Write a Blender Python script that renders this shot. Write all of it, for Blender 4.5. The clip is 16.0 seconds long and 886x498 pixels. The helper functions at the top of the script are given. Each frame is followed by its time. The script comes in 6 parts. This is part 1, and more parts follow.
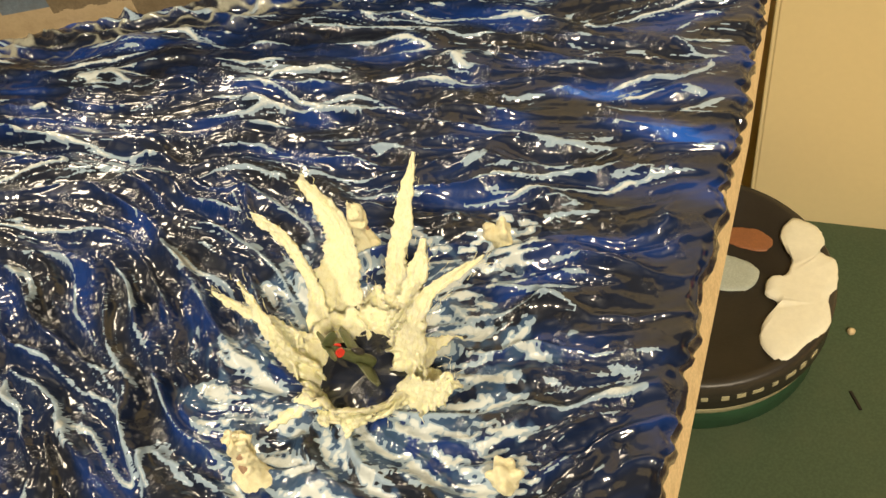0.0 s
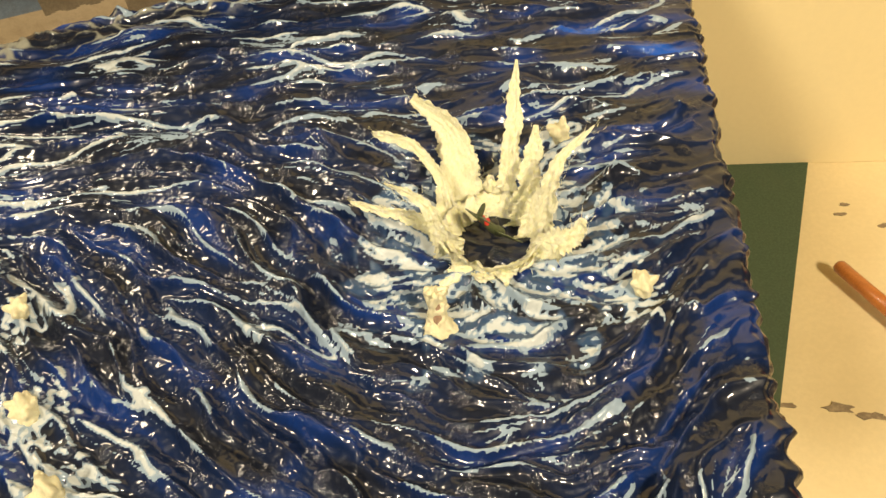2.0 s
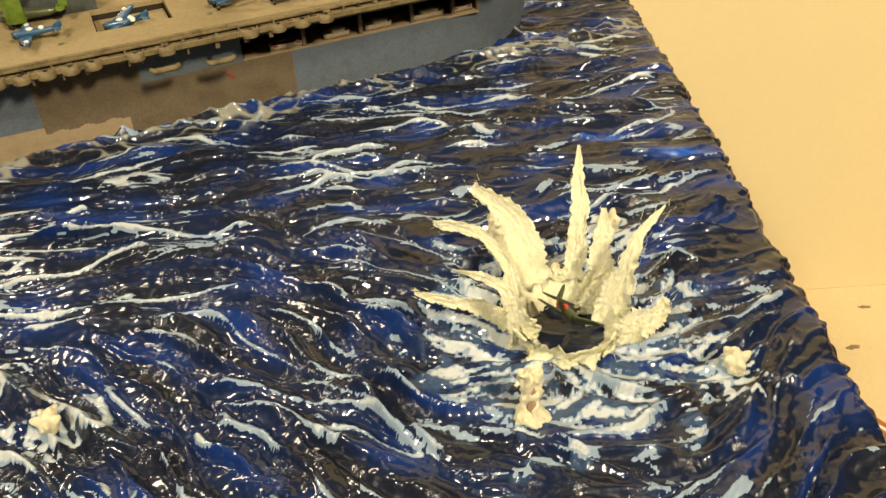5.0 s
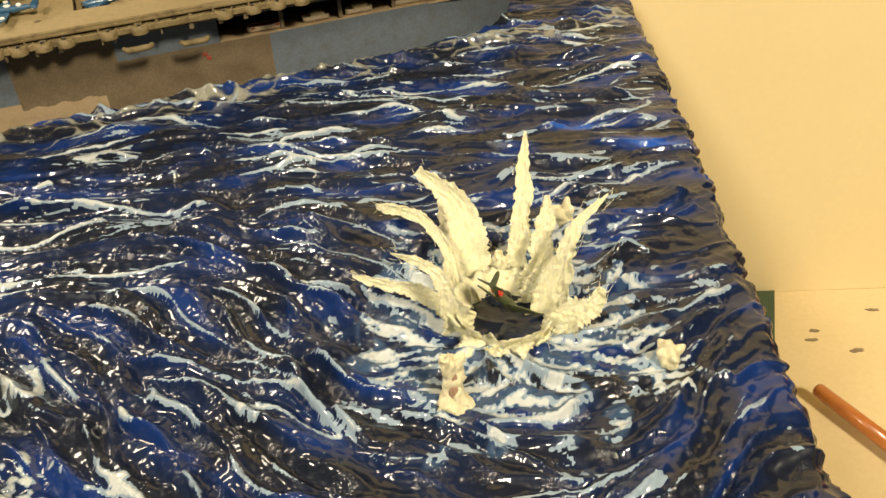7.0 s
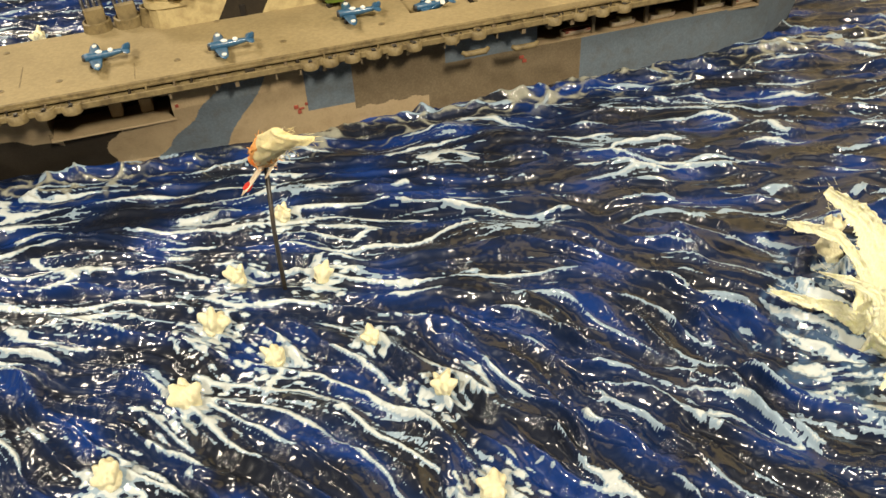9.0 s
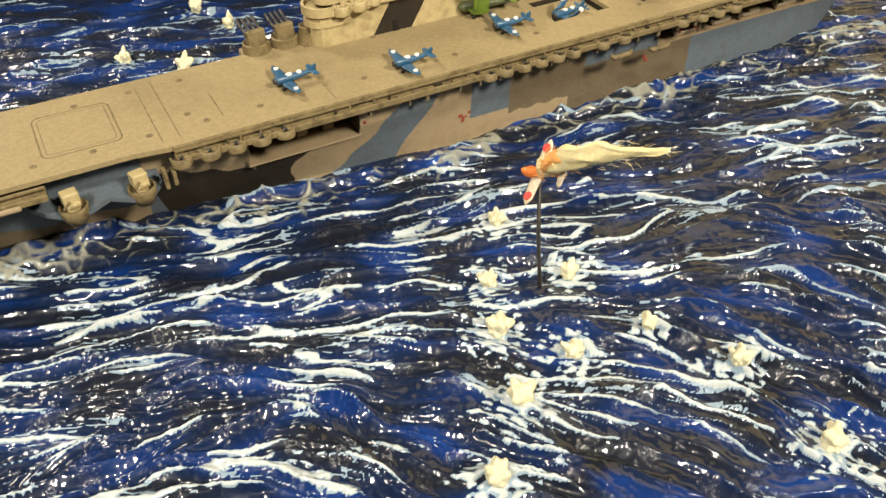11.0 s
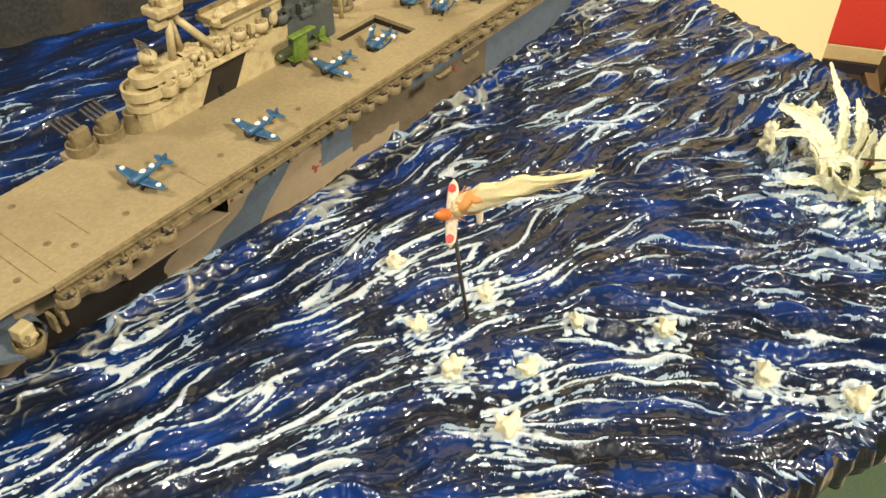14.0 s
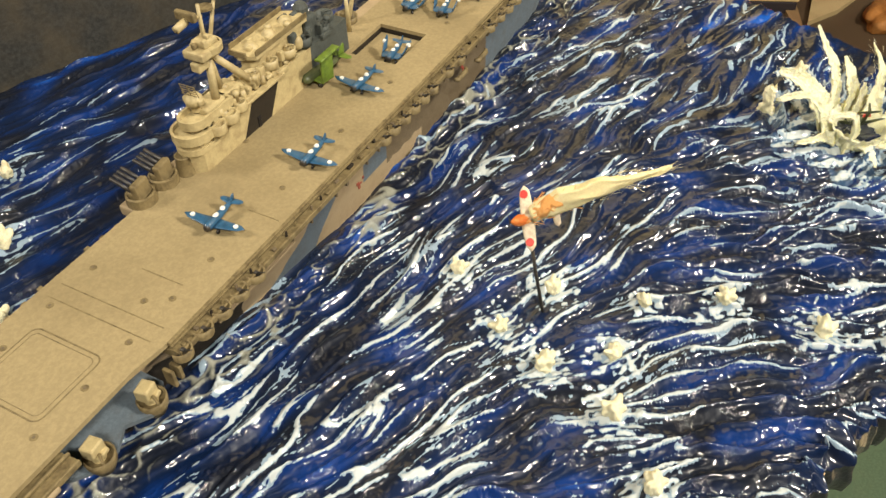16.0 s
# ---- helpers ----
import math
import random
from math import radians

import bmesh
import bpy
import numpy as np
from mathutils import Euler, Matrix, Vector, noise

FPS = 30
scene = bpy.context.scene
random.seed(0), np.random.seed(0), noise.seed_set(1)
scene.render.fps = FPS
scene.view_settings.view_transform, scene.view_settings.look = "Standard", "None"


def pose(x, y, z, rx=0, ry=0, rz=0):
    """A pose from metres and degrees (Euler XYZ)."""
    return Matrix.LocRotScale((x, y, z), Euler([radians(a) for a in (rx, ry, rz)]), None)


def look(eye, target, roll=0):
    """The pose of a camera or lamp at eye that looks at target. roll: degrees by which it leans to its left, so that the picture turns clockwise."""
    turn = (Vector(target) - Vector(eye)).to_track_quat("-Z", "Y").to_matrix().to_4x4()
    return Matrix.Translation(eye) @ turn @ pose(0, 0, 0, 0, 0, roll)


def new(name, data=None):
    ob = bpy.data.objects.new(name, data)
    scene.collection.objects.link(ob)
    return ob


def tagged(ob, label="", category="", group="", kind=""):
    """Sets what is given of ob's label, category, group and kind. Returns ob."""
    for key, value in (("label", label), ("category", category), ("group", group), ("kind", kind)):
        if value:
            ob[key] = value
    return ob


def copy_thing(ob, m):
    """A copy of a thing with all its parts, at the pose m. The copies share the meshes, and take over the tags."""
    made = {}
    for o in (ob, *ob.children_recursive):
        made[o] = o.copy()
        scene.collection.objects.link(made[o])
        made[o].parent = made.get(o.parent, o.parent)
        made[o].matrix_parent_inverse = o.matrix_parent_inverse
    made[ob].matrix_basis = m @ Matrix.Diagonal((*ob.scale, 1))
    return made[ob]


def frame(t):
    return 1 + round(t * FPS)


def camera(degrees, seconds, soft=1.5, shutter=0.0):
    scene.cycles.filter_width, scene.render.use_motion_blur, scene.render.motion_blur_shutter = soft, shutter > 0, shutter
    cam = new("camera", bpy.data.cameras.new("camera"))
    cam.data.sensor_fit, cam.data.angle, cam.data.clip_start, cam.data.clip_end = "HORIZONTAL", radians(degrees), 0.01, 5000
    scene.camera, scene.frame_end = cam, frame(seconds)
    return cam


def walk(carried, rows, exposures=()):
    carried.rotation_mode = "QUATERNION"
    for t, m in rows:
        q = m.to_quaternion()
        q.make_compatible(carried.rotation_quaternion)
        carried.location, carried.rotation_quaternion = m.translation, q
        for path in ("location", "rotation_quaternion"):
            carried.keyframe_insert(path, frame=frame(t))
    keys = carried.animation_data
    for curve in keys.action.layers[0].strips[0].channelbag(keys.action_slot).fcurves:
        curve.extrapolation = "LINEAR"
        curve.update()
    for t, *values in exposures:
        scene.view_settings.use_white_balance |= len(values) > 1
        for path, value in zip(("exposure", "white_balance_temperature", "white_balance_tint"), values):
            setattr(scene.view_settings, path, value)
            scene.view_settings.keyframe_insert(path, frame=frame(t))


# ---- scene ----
cam = camera(55.24, 16.0, soft=1.5)
# seconds, eye in metres, turn in degrees
PATH = [
    (0.0, -0.00458, -0.00293, 0.11592, 41.756, 9.803, -3.247),
    (0.5, -0.02032, -0.00976, 0.12154, 41.792, 8.364, -3.846),
    (1.0, -0.03532, -0.01796, 0.12579, 42.231, 6.163, -9.487),
    (1.5, -0.04299, -0.01540, 0.13632, 41.683, 6.004, -16.304),
    (2.0, -0.07250, -0.03505, 0.12997, 42.340, 4.853, -19.156),
    (2.5, -0.08345, -0.03315, 0.12670, 46.491, 4.268, -23.632),
    (3.0, -0.09447, -0.02926, 0.12537, 48.984, 3.563, -26.570),
    (3.5, -0.09860, -0.02369, 0.11682, 50.708, 3.139, -27.499),
    (4.0, -0.10350, -0.02322, 0.11383, 51.909, 3.024, -27.151),
    (4.2, -0.10468, -0.02393, 0.11612, 52.594, 2.884, -26.924),
    (6.3, -0.10313, -0.03293, 0.10929, 53.810, 2.001, -22.247),
    (6.5, -0.09907, -0.03401, 0.11128, 53.745, 2.106, -22.195),
    (7.0, -0.08708, -0.03491, 0.11108, 53.171, 2.517, -21.949),
    (7.5, -0.08713, -0.03454, 0.11109, 52.891, 3.116, -21.254),
    (8.0, -0.10448, -0.02929, 0.11364, 52.624, 3.290, -19.965),
    (8.5, -0.13316, -0.02111, 0.11683, 52.050, 2.867, -18.492),
    (9.0, -0.15762, -0.01219, 0.12576, 51.659, 2.879, -17.647),
    (9.5, -0.18296, 0.00337, 0.13230, 51.260, 2.224, -17.552),
    (9.7, -0.19702, 0.00754, 0.13790, 51.251, 1.394, -18.274),
    (11.8, -0.25960, 0.01562, 0.14521, 49.591, 0.671, -35.728),
    (12.0, -0.26263, 0.01418, 0.14837, 49.725, 0.355, -37.307),
    (12.5, -0.26567, 0.02226, 0.15613, 51.352, 0.041, -41.710),
    (13.0, -0.26815, 0.03746, 0.15172, 50.881, 0.361, -45.597),
    (13.5, -0.26923, 0.04822, 0.15601, 50.538, -0.002, -49.676),
    (14.0, -0.27778, 0.05355, 0.15578, 48.864, 0.089, -52.882),
    (14.5, -0.27569, 0.06274, 0.15719, 47.466, 0.213, -55.838),
    (15.0, -0.28583, 0.08045, 0.16395, 46.481, 1.205, -58.076),
    (15.5, -0.29638, 0.08721, 0.16231, 45.662, 1.442, -60.211),
    (16.0, -0.29922, 0.08667, 0.17129, 46.334, 1.965, -62.103),
]
walk(cam, [(t, pose(x, y, z, rx, ry, rz)) for t, x, y, z, rx, ry, rz in PATH],
     [(0.0, -0.05, 6700, 10), (2.0, -0.06, 6850, 10), (4.0, -0.09, 6700, 10), (6.5, -0.07, 6600, 10), (8.0, -0.04, 6450, 10), (9.0, 0.12, 6150, 10), (12.0, 0.25, 5850, 10), (16.0, 0.2, 5800, 10)])
scene.view_settings.exposure = 0.0

# ---- world and lamps: a dim warm room with a ceiling lamp ----
world = bpy.data.worlds.new("room_air")
scene.world = world
world.use_nodes = True
world.node_tree.nodes["Background"].inputs[0].default_value = (1.0, 0.86, 0.66, 1)
world.node_tree.nodes["Background"].inputs[1].default_value = 0.30


def area_lamp(name, eye, target, size, watts, colour):
    data = bpy.data.lights.new(name, "AREA")
    data.shape, data.size, data.energy, data.color = "DISK", size, watts, colour
    ob = new(name, data)
    ob.matrix_world = look(eye, target)
    return ob


area_lamp("ceiling_lamp", (0.25, -0.95, 1.05), (-0.06, 0.12, 0.0), 0.24, 29.0, (1.0, 0.85, 0.62))
area_lamp("second_lamp", (-0.90, -0.45, 1.05), (-0.12, 0.16, 0.0), 0.22, 17.0, (1.0, 0.87, 0.66))
area_lamp("far_lamp", (-0.72, 1.22, 1.05), (-0.10, 0.10, 0.0), 0.42, 15.0, (1.0, 0.85, 0.62))

# ---- board directions: UX along the front edge, NY across it ----
UX, NY = Vector((0.9277, -0.3730, 0.0)), Vector((0.3730, 0.9277, 0.0))
TABLE_Z = -0.184


def un(u, n, z=0.0):
    return UX * u + NY * n + Vector((0, 0, z))


TURN_UN = -21.9


# ---- materials ----
def material(name):
    m = bpy.data.materials.new(name)
    m.use_nodes = True
    t = m.node_tree
    return m, t, t.nodes, t.links, t.nodes["Principled BSDF"]


def rgba(c):
    return (c[0], c[1], c[2], 1.0)


def mixed(t, fac, a, b):
    """A colour mix; each of fac, a, b is a socket or a value."""
    node = t.nodes.new("ShaderNodeMix")
    node.data_type = "RGBA"
    for slot, v in ((0, fac), (6, a), (7, b)):
        if isinstance(v, bpy.types.NodeSocket):
            t.links.new(v, node.inputs[slot])
        else:
            node.inputs[slot].default_value = v if slot == 0 else rgba(v)
    return node.outputs[2]


def spread(t, value, low, high):
    node = t.nodes.new("ShaderNodeMapRange")
    node.interpolation_type = "SMOOTHSTEP"
    t.links.new(value, node.inputs[0])
    node.inputs[1].default_value, node.inputs[2].default_value = low, high
    return node.outputs[0]


def grain(t, scale, detail=4.0, rough=0.6, stretch=None, kind="Object"):
    tc = t.nodes.new("ShaderNodeTexCoord")
    n = t.nodes.new("ShaderNodeTexNoise")
    n.inputs["Scale"].default_value, n.inputs["Detail"].default_value, n.inputs["Roughness"].default_value = scale, detail, rough
    src = tc.outputs[kind]
    if stretch:
        mp = t.nodes.new("ShaderNodeMapping")
        mp.inputs["Scale"].default_value = stretch
        t.links.new(src, mp.inputs[0])
        src = mp.outputs[0]
    t.links.new(src, n.inputs["Vector"])
    return n.outputs["Fac"]


def relief(t, bsdf, height, depth, strength=0.6, normal=None):
    b = t.nodes.new("ShaderNodeBump")
    b.inputs["Strength"].default_value, b.inputs["Distance"].default_value = strength, depth
    t.links.new(height, b.inputs["Height"])
    if normal is not None:
        t.links.new(normal, b.inputs["Normal"])
    if bsdf is not None:
        t.links.new(b.outputs[0], bsdf.inputs["Normal"])
    return b.outputs[0]


def paint(name, c, dirt=(0.10, 0.075, 0.045), amount=0.45, rough=0.6, size=260.0, fine=1500.0, depth=0.00012, metal=0.0, coat=0.0, vary=0.13):
    """Hand-brushed model paint: broad tone, washed-in dirt, fine relief."""
    m, t, _, _, b = material(name)
    broad = spread(t, grain(t, size), 0.42, 0.72)
    fine_n = grain(t, fine, 3.0)
    tone = mixed(t, spread(t, fine_n, 0.3, 0.75), tuple(v * (1 - vary) for v in c), tuple(min(1, v * (1 + vary)) for v in c))
    mul = t.nodes.new("ShaderNodeMath")
    mul.operation = "MULTIPLY"
    t.links.new(broad, mul.inputs[0])
    mul.inputs[1].default_value = amount
    t.links.new(mixed(t, mul.outputs[0], tone, dirt), b.inputs["Base Color"])
    b.inputs["Roughness"].default_value, b.inputs["Metallic"].default_value = rough, metal
    b.inputs["Coat Weight"].default_value, b.inputs["Coat Roughness"].default_value = coat, 0.15
    if rough >= 0.55:
        b.inputs["Specular IOR Level"].default_value = 0.25
    relief(t, b, fine_n, depth)
    return m


M = {}
M["deck"] = paint("weathered_tan_deck", (0.282, 0.222, 0.115), (0.140, 0.105, 0.052), 0.42, 0.68, 26.0, 900.0, vary=0.10)
M["tan"] = paint("tan_camouflage", (0.325, 0.25, 0.15), (0.20, 0.14, 0.08), 0.35, vary=0.05)
M["pale"] = paint("pale_stone_paint", (0.45, 0.365, 0.185), (0.20, 0.140, 0.062), 0.5, 0.5, 300.0, 1300.0, vary=0.08)
M["brown"] = paint("brown_camouflage", (0.140, 0.108, 0.066), (0.10, 0.072, 0.042), 0.4)
M["slate"] = paint("blue_grey_camouflage", (0.112, 0.138, 0.165), (0.09, 0.085, 0.075), 0.4)
M["dark"] = paint("dark_brown_camouflage", (0.026, 0.020, 0.013), (0.014, 0.011, 0.008), 0.4, 0.75)
M["aftgrey"] = paint("dark_grey_green_camouflage", (0.072, 0.080, 0.074), (0.035, 0.036, 0.030), 0.6)
M["black_and_shade"] = paint("black_shadow_paint", (0.014, 0.012, 0.011), (0.03, 0.022, 0.015), 0.4)
M["khaki"] = paint("khaki_gun_paint", (0.195, 0.150, 0.072), (0.05, 0.034, 0.018), 0.65, 0.55, 380.0)
M["gunmetal"] = paint("black_gun_barrel", (0.03, 0.027, 0.025), rough=0.45)
M["blue"] = paint("sea_blue_plane_paint", (0.028, 0.095, 0.185), (0.010, 0.035, 0.075), 0.5, 0.38, 500.0, coat=0.4)
M["white"] = paint("white_marking_paint", (0.78, 0.77, 0.72), (0.5, 0.48, 0.42), 0.4, 0.45, 900.0)
M["lime"] = paint("lime_green_plane_paint", (0.13, 0.20, 0.02), (0.03, 0.05, 0.012), 0.5, 0.5, 500.0)
M["darkgreen"] = paint("dark_green_plane_paint", (0.075, 0.09, 0.036), (0.02, 0.024, 0.012), 0.5, 0.4, 500.0, coat=0.3)
M["cream"] = paint("cream_plane_paint", (0.70, 0.60, 0.44), (0.5, 0.32, 0.18), 0.5, 0.5, 500.0)
M["red"] = paint("red_disc_paint", (0.62, 0.035, 0.02), (0.35, 0.02, 0.015), 0.3, 0.45, 700.0)
M["flame"] = paint("orange_flame_paint", (0.80, 0.20, 0.035), (0.75, 0.42, 0.12), 0.7, 0.6, 500.0)
M["boat"] = paint("pale_boat_paint", (0.55, 0.47, 0.34), (0.2, 0.13, 0.08), 0.5)
M["rust"] = paint("rust_red_wash", (0.24, 0.055, 0.035), (0.12, 0.05, 0.03), 0.5)


def make_sea():
    """Painted gel water: navy, ultramarine and brown-black under gloss, light blue and white dry-brushed on the crests."""
    m, t, nodes, links, b = material("glossy_painted_sea")

    def attr(name):
        a = nodes.new("ShaderNodeAttribute")
        a.attribute_name = name
        return a.outputs["Fac"]
    fine = grain(t, 1100.0, 6.0, 0.7)
    c = mixed(t, spread(t, attr("blueness"), 0.20, 0.54), (0.0078, 0.0105, 0.0200), (0.004, 0.012, 0.044))
    c = mixed(t, spread(t, attr("blueness"), 0.48, 0.84), c, (0.0045, 0.025, 0.135))
    c = mixed(t, spread(t, attr("blueness"), 0.90, 1.25), c, (0.012, 0.075, 0.36))
    c = mixed(t, spread(t, grain(t, 48.0, 2.0), 0.50, 0.80), c, (0.0065, 0.0080, 0.0125))
    # thin blue-grey wash round the splash
    c = mixed(t, spread(t, attr("mist"), 0.25, 0.9), c, (0.030, 0.062, 0.125))
    # light blue under white along the crests, broken by the brush
    add = nodes.new("ShaderNodeMath")
    add.operation = "MULTIPLY_ADD"
    links.new(fine, add.inputs[0])
    add.inputs[1].default_value = 0.09
    links.new(attr("crest"), add.inputs[2])
    c = mixed(t, spread(t, add.outputs[0], 0.275, 0.335), c, (0.235, 0.310, 0.385))
    c = mixed(t, spread(t, add.outputs[0], 0.50, 0.62), c, (0.47, 0.51, 0.51))
    scum = nodes.new("ShaderNodeMath")
    scum.operation = "MULTIPLY_ADD"
    links.new(fine, scum.inputs[0])
    scum.inputs[1].default_value = 0.3
    links.new(attr("silt"), scum.inputs[2])
    c = mixed(t, spread(t, scum.outputs[0], 0.32, 1.05), c, (0.27, 0.27, 0.215))
    links.new(c, b.inputs["Base Color"])
    b.inputs["Roughness"].default_value = 0.38
    b.inputs["Specular IOR Level"].default_value = 0.18
    b.inputs["Coat Weight"].default_value, b.inputs["Coat Roughness"].default_value = 0.85, 0.035
    n1 = relief(t, None, grain(t, 420.0, 3.0), 0.0003, 0.09)
    # gritty gel in blistered patches
    grit = nodes.new("ShaderNodeMath")
    grit.operation = "MULTIPLY"
    links.new(grain(t, 2100.0, 2.0), grit.inputs[0])
    links.new(spread(t, attr("blister"), 0.05, 1.0), grit.inputs[1])
    n2 = relief(t, b, grit.outputs[0], 0.00022, 0.8, n1)
    links.new(n2, b.inputs["Coat Normal"])
    return m


def make_fibre(name, c, c2, depth=0.0009, soft=0.05):
    m, t, nodes, links, b = material(name)
    f = grain(t, 1900.0, 8.0, 0.8, (1, 1, 0.45))
    f2 = grain(t, 180.0, 3.0)
    col = mixed(t, spread(t, f, 0.3, 0.65), c2, c)
    col = mixed(t, spread(t, f2, 0.60, 0.85), col, tuple(v * 0.85 for v in c2))
    links.new(col, b.inputs["Base Color"])
    b.inputs["Roughness"].default_value = 0.62
    b.inputs["Subsurface Weight"].default_value = soft
    b.inputs["Subsurface Radius"].default_value = (0.0018, 0.0017, 0.0010)
    relief(t, b, f, depth, 0.9)
    return m


M["sea"] = make_sea()
M["fibre"] = make_fibre("white_stiffened_fibre", (0.95, 0.93, 0.68), (0.78, 0.75, 0.47), 0.0007, 0.45)
M["smoke"] = make_fibre("cream_cotton_wool", (0.95, 0.84, 0.46), (0.84, 0.68, 0.34), 0.0003, 0.2)
M["scorched"] = make_fibre("orange_stained_cotton_wool", (0.92, 0.50, 0.16), (0.85, 0.34, 0.07), 0.0003, 0.1)
M["star"] = make_fibre("cream_plaster", (0.96, 0.91, 0.62), (0.86, 0.77, 0.48), 0.0007, 0.1)
M["clay"] = make_fibre("pinkish_brown_plaster", (0.55, 0.36, 0.23), (0.36, 0.22, 0.14))
M["wallboard"] = paint("cream_card", (0.74, 0.615, 0.345), (0.68, 0.55, 0.30), 0.3, 0.8, 5.0, 300.0, 0.00001, vary=0.012)
M["tabletop"] = paint("pale_worktop", (0.70, 0.57, 0.32), (0.56, 0.44, 0.23), 0.3, 0.6, 22.0, 400.0, 0.00002, vary=0.03)
M["mat"] = paint("green_cutting_mat", (0.060, 0.092, 0.052), (0.085, 0.105, 0.06), 0.5, 0.6, 25.0, 900.0, 0.0001)
M["foam"] = paint("cream_foam_core", (0.70, 0.55, 0.33), (0.45, 0.33, 0.18), 0.4, 0.8, 300.0)
M["rim"] = paint("dark_gel_rim", (0.016, 0.015, 0.022), (0.035, 0.03, 0.025), 0.5, 0.3, 200.0, 700.0, 0.0006, coat=0.5)
M["backcard"] = paint("dark_grey_card", (0.034, 0.034, 0.032), (0.075, 0.060, 0.038), 0.8, 0.85, 24.0, 700.0, 0.0003, vary=0.3)
M["lidblack"] = paint("black_tin_lid", (0.028, 0.024, 0.02), (0.045, 0.038, 0.03), 0.5, 0.4, 60.0)
M["tingreen"] = paint("dark_green_tin", (0.03, 0.10, 0.05), (0.02, 0.05, 0.03), 0.5, 0.35, 60.0)
M["tincream"] = paint("cream_tin_band", (0.45, 0.42, 0.27), (0.3, 0.26, 0.16), 0.4, 0.5, 90.0)
M["blob"] = paint("dried_white_paint", (0.84, 0.82, 0.68), (0.74, 0.72, 0.58), 0.2, 0.45, 120.0, 500.0, 0.00008, vary=0.03)
M["blob_pale"] = paint("dried_pale_blue_paint", (0.42, 0.47, 0.42), (0.32, 0.34, 0.28), 0.4, 0.5, 120.0)
M["blob_orange"] = paint("dried_orange_paint", (0.28, 0.11, 0.045), (0.2, 0.08, 0.04), 0.4, 0.5, 120.0)
M["handle"] = paint("varnished_orange_wood", (0.50, 0.17, 0.035), (0.3, 0.09, 0.02), 0.5, 0.35, 120.0, coat=0.4)
M["ferrule"] = paint("pale_stick_paint", (0.62, 0.53, 0.38), (0.45, 0.36, 0.22), 0.4, 0.5)
M["stain"] = paint("dried_dark_stain", (0.22, 0.165, 0.10), (0.42, 0.33, 0.19), 0.6, 0.7, 300.0)
M["boxred"] = paint("red_carton", (0.52, 0.03, 0.015), (0.4, 0.02, 0.012), 0.3, 0.5, 30.0)
M["boxcream"] = paint("cream_carton_band", (0.50, 0.38, 0.18), (0.36, 0.26, 0.12), 0.4, 0.6, 40.0)
M["boxdark"] = paint("dark_carton_base", (0.02, 0.016, 0.02), (0.03, 0.022, 0.02), 0.4, 0.6, 40.0)
M["kraft"] = paint("brown_card", (0.27, 0.205, 0.10), (0.18, 0.13, 0.06), 0.5, 0.8, 40.0)
M["stripwood"] = paint("brown_strip_wood", (0.16, 0.10, 0.045), (0.1, 0.06, 0.03), 0.5, 0.6, 60.0)
M["ochre"] = paint("orange_brown_clay", (0.30, 0.13, 0.03), (0.12, 0.06, 0.02), 0.6, 0.6, 60.0, 400.0, 0.0006)
M["wood"] = paint("dark_brown_shelf_wood", (0.055, 0.035, 0.018), (0.03, 0.018, 0.01), 0.5, 0.5, 30.0)
M["wallpaint"] = paint("warm_room_paint", (0.13, 0.11, 0.085), (0.10, 0.085, 0.065), 0.4, 0.9, 3.0, 200.0, 0.0002)


# ---- mesh helpers ----
def finish(bm, smooth):
    bmesh.ops.recalc_face_normals(bm, faces=bm.faces[:])
    for f in bm.faces:
        f.smooth = smooth


def mesh_ob(name, bm, mats, smooth=False):
    finish(bm, smooth)
    me = bpy.data.meshes.new(name)
    bm.to_mesh(me)
    bm.free()
    for m in mats if isinstance(mats, (list, tuple)) else (mats,):
        me.materials.append(m)
    return new(name, me)


def part(name, bm, mat, parent, label="", smooth=False):
    ob = mesh_ob(name, bm, mat, smooth)
    ob.parent = parent
    if label:
        ob["label"] = label
    return ob


def thing(name, label, category, at=None, group="", kind=""):
    ob = new(name)
    ob.empty_display_size = 0.005
    if at is not None:
        ob.matrix_world = at
    return tagged(ob, label, category, group, kind)


def box(bm, c, s, m=None, bevel=0.0, mat=0):
    r = bmesh.ops.create_cube(bm, size=1.0)
    vs = r["verts"]
    for v in vs:
        v.co = Vector((v.co.x * s[0], v.co.y * s[1], v.co.z * s[2]))
    if bevel > 0:
        es = list({e for v in vs for e in v.link_edges})
        rb = bmesh.ops.bevel(bm, geom=es, offset=bevel, segments=2, affect="EDGES", profile=0.5)
        vs = list({v for f in rb["faces"] for v in f.verts} | {v for v in vs if v.is_valid})
    m = m or Matrix.Identity(4)
    fs = {f for v in vs for f in v.link_faces}
    for f in fs:
        f.material_index = mat
    for v in vs:
        v.co = m @ (v.co + Vector(c))
    return vs


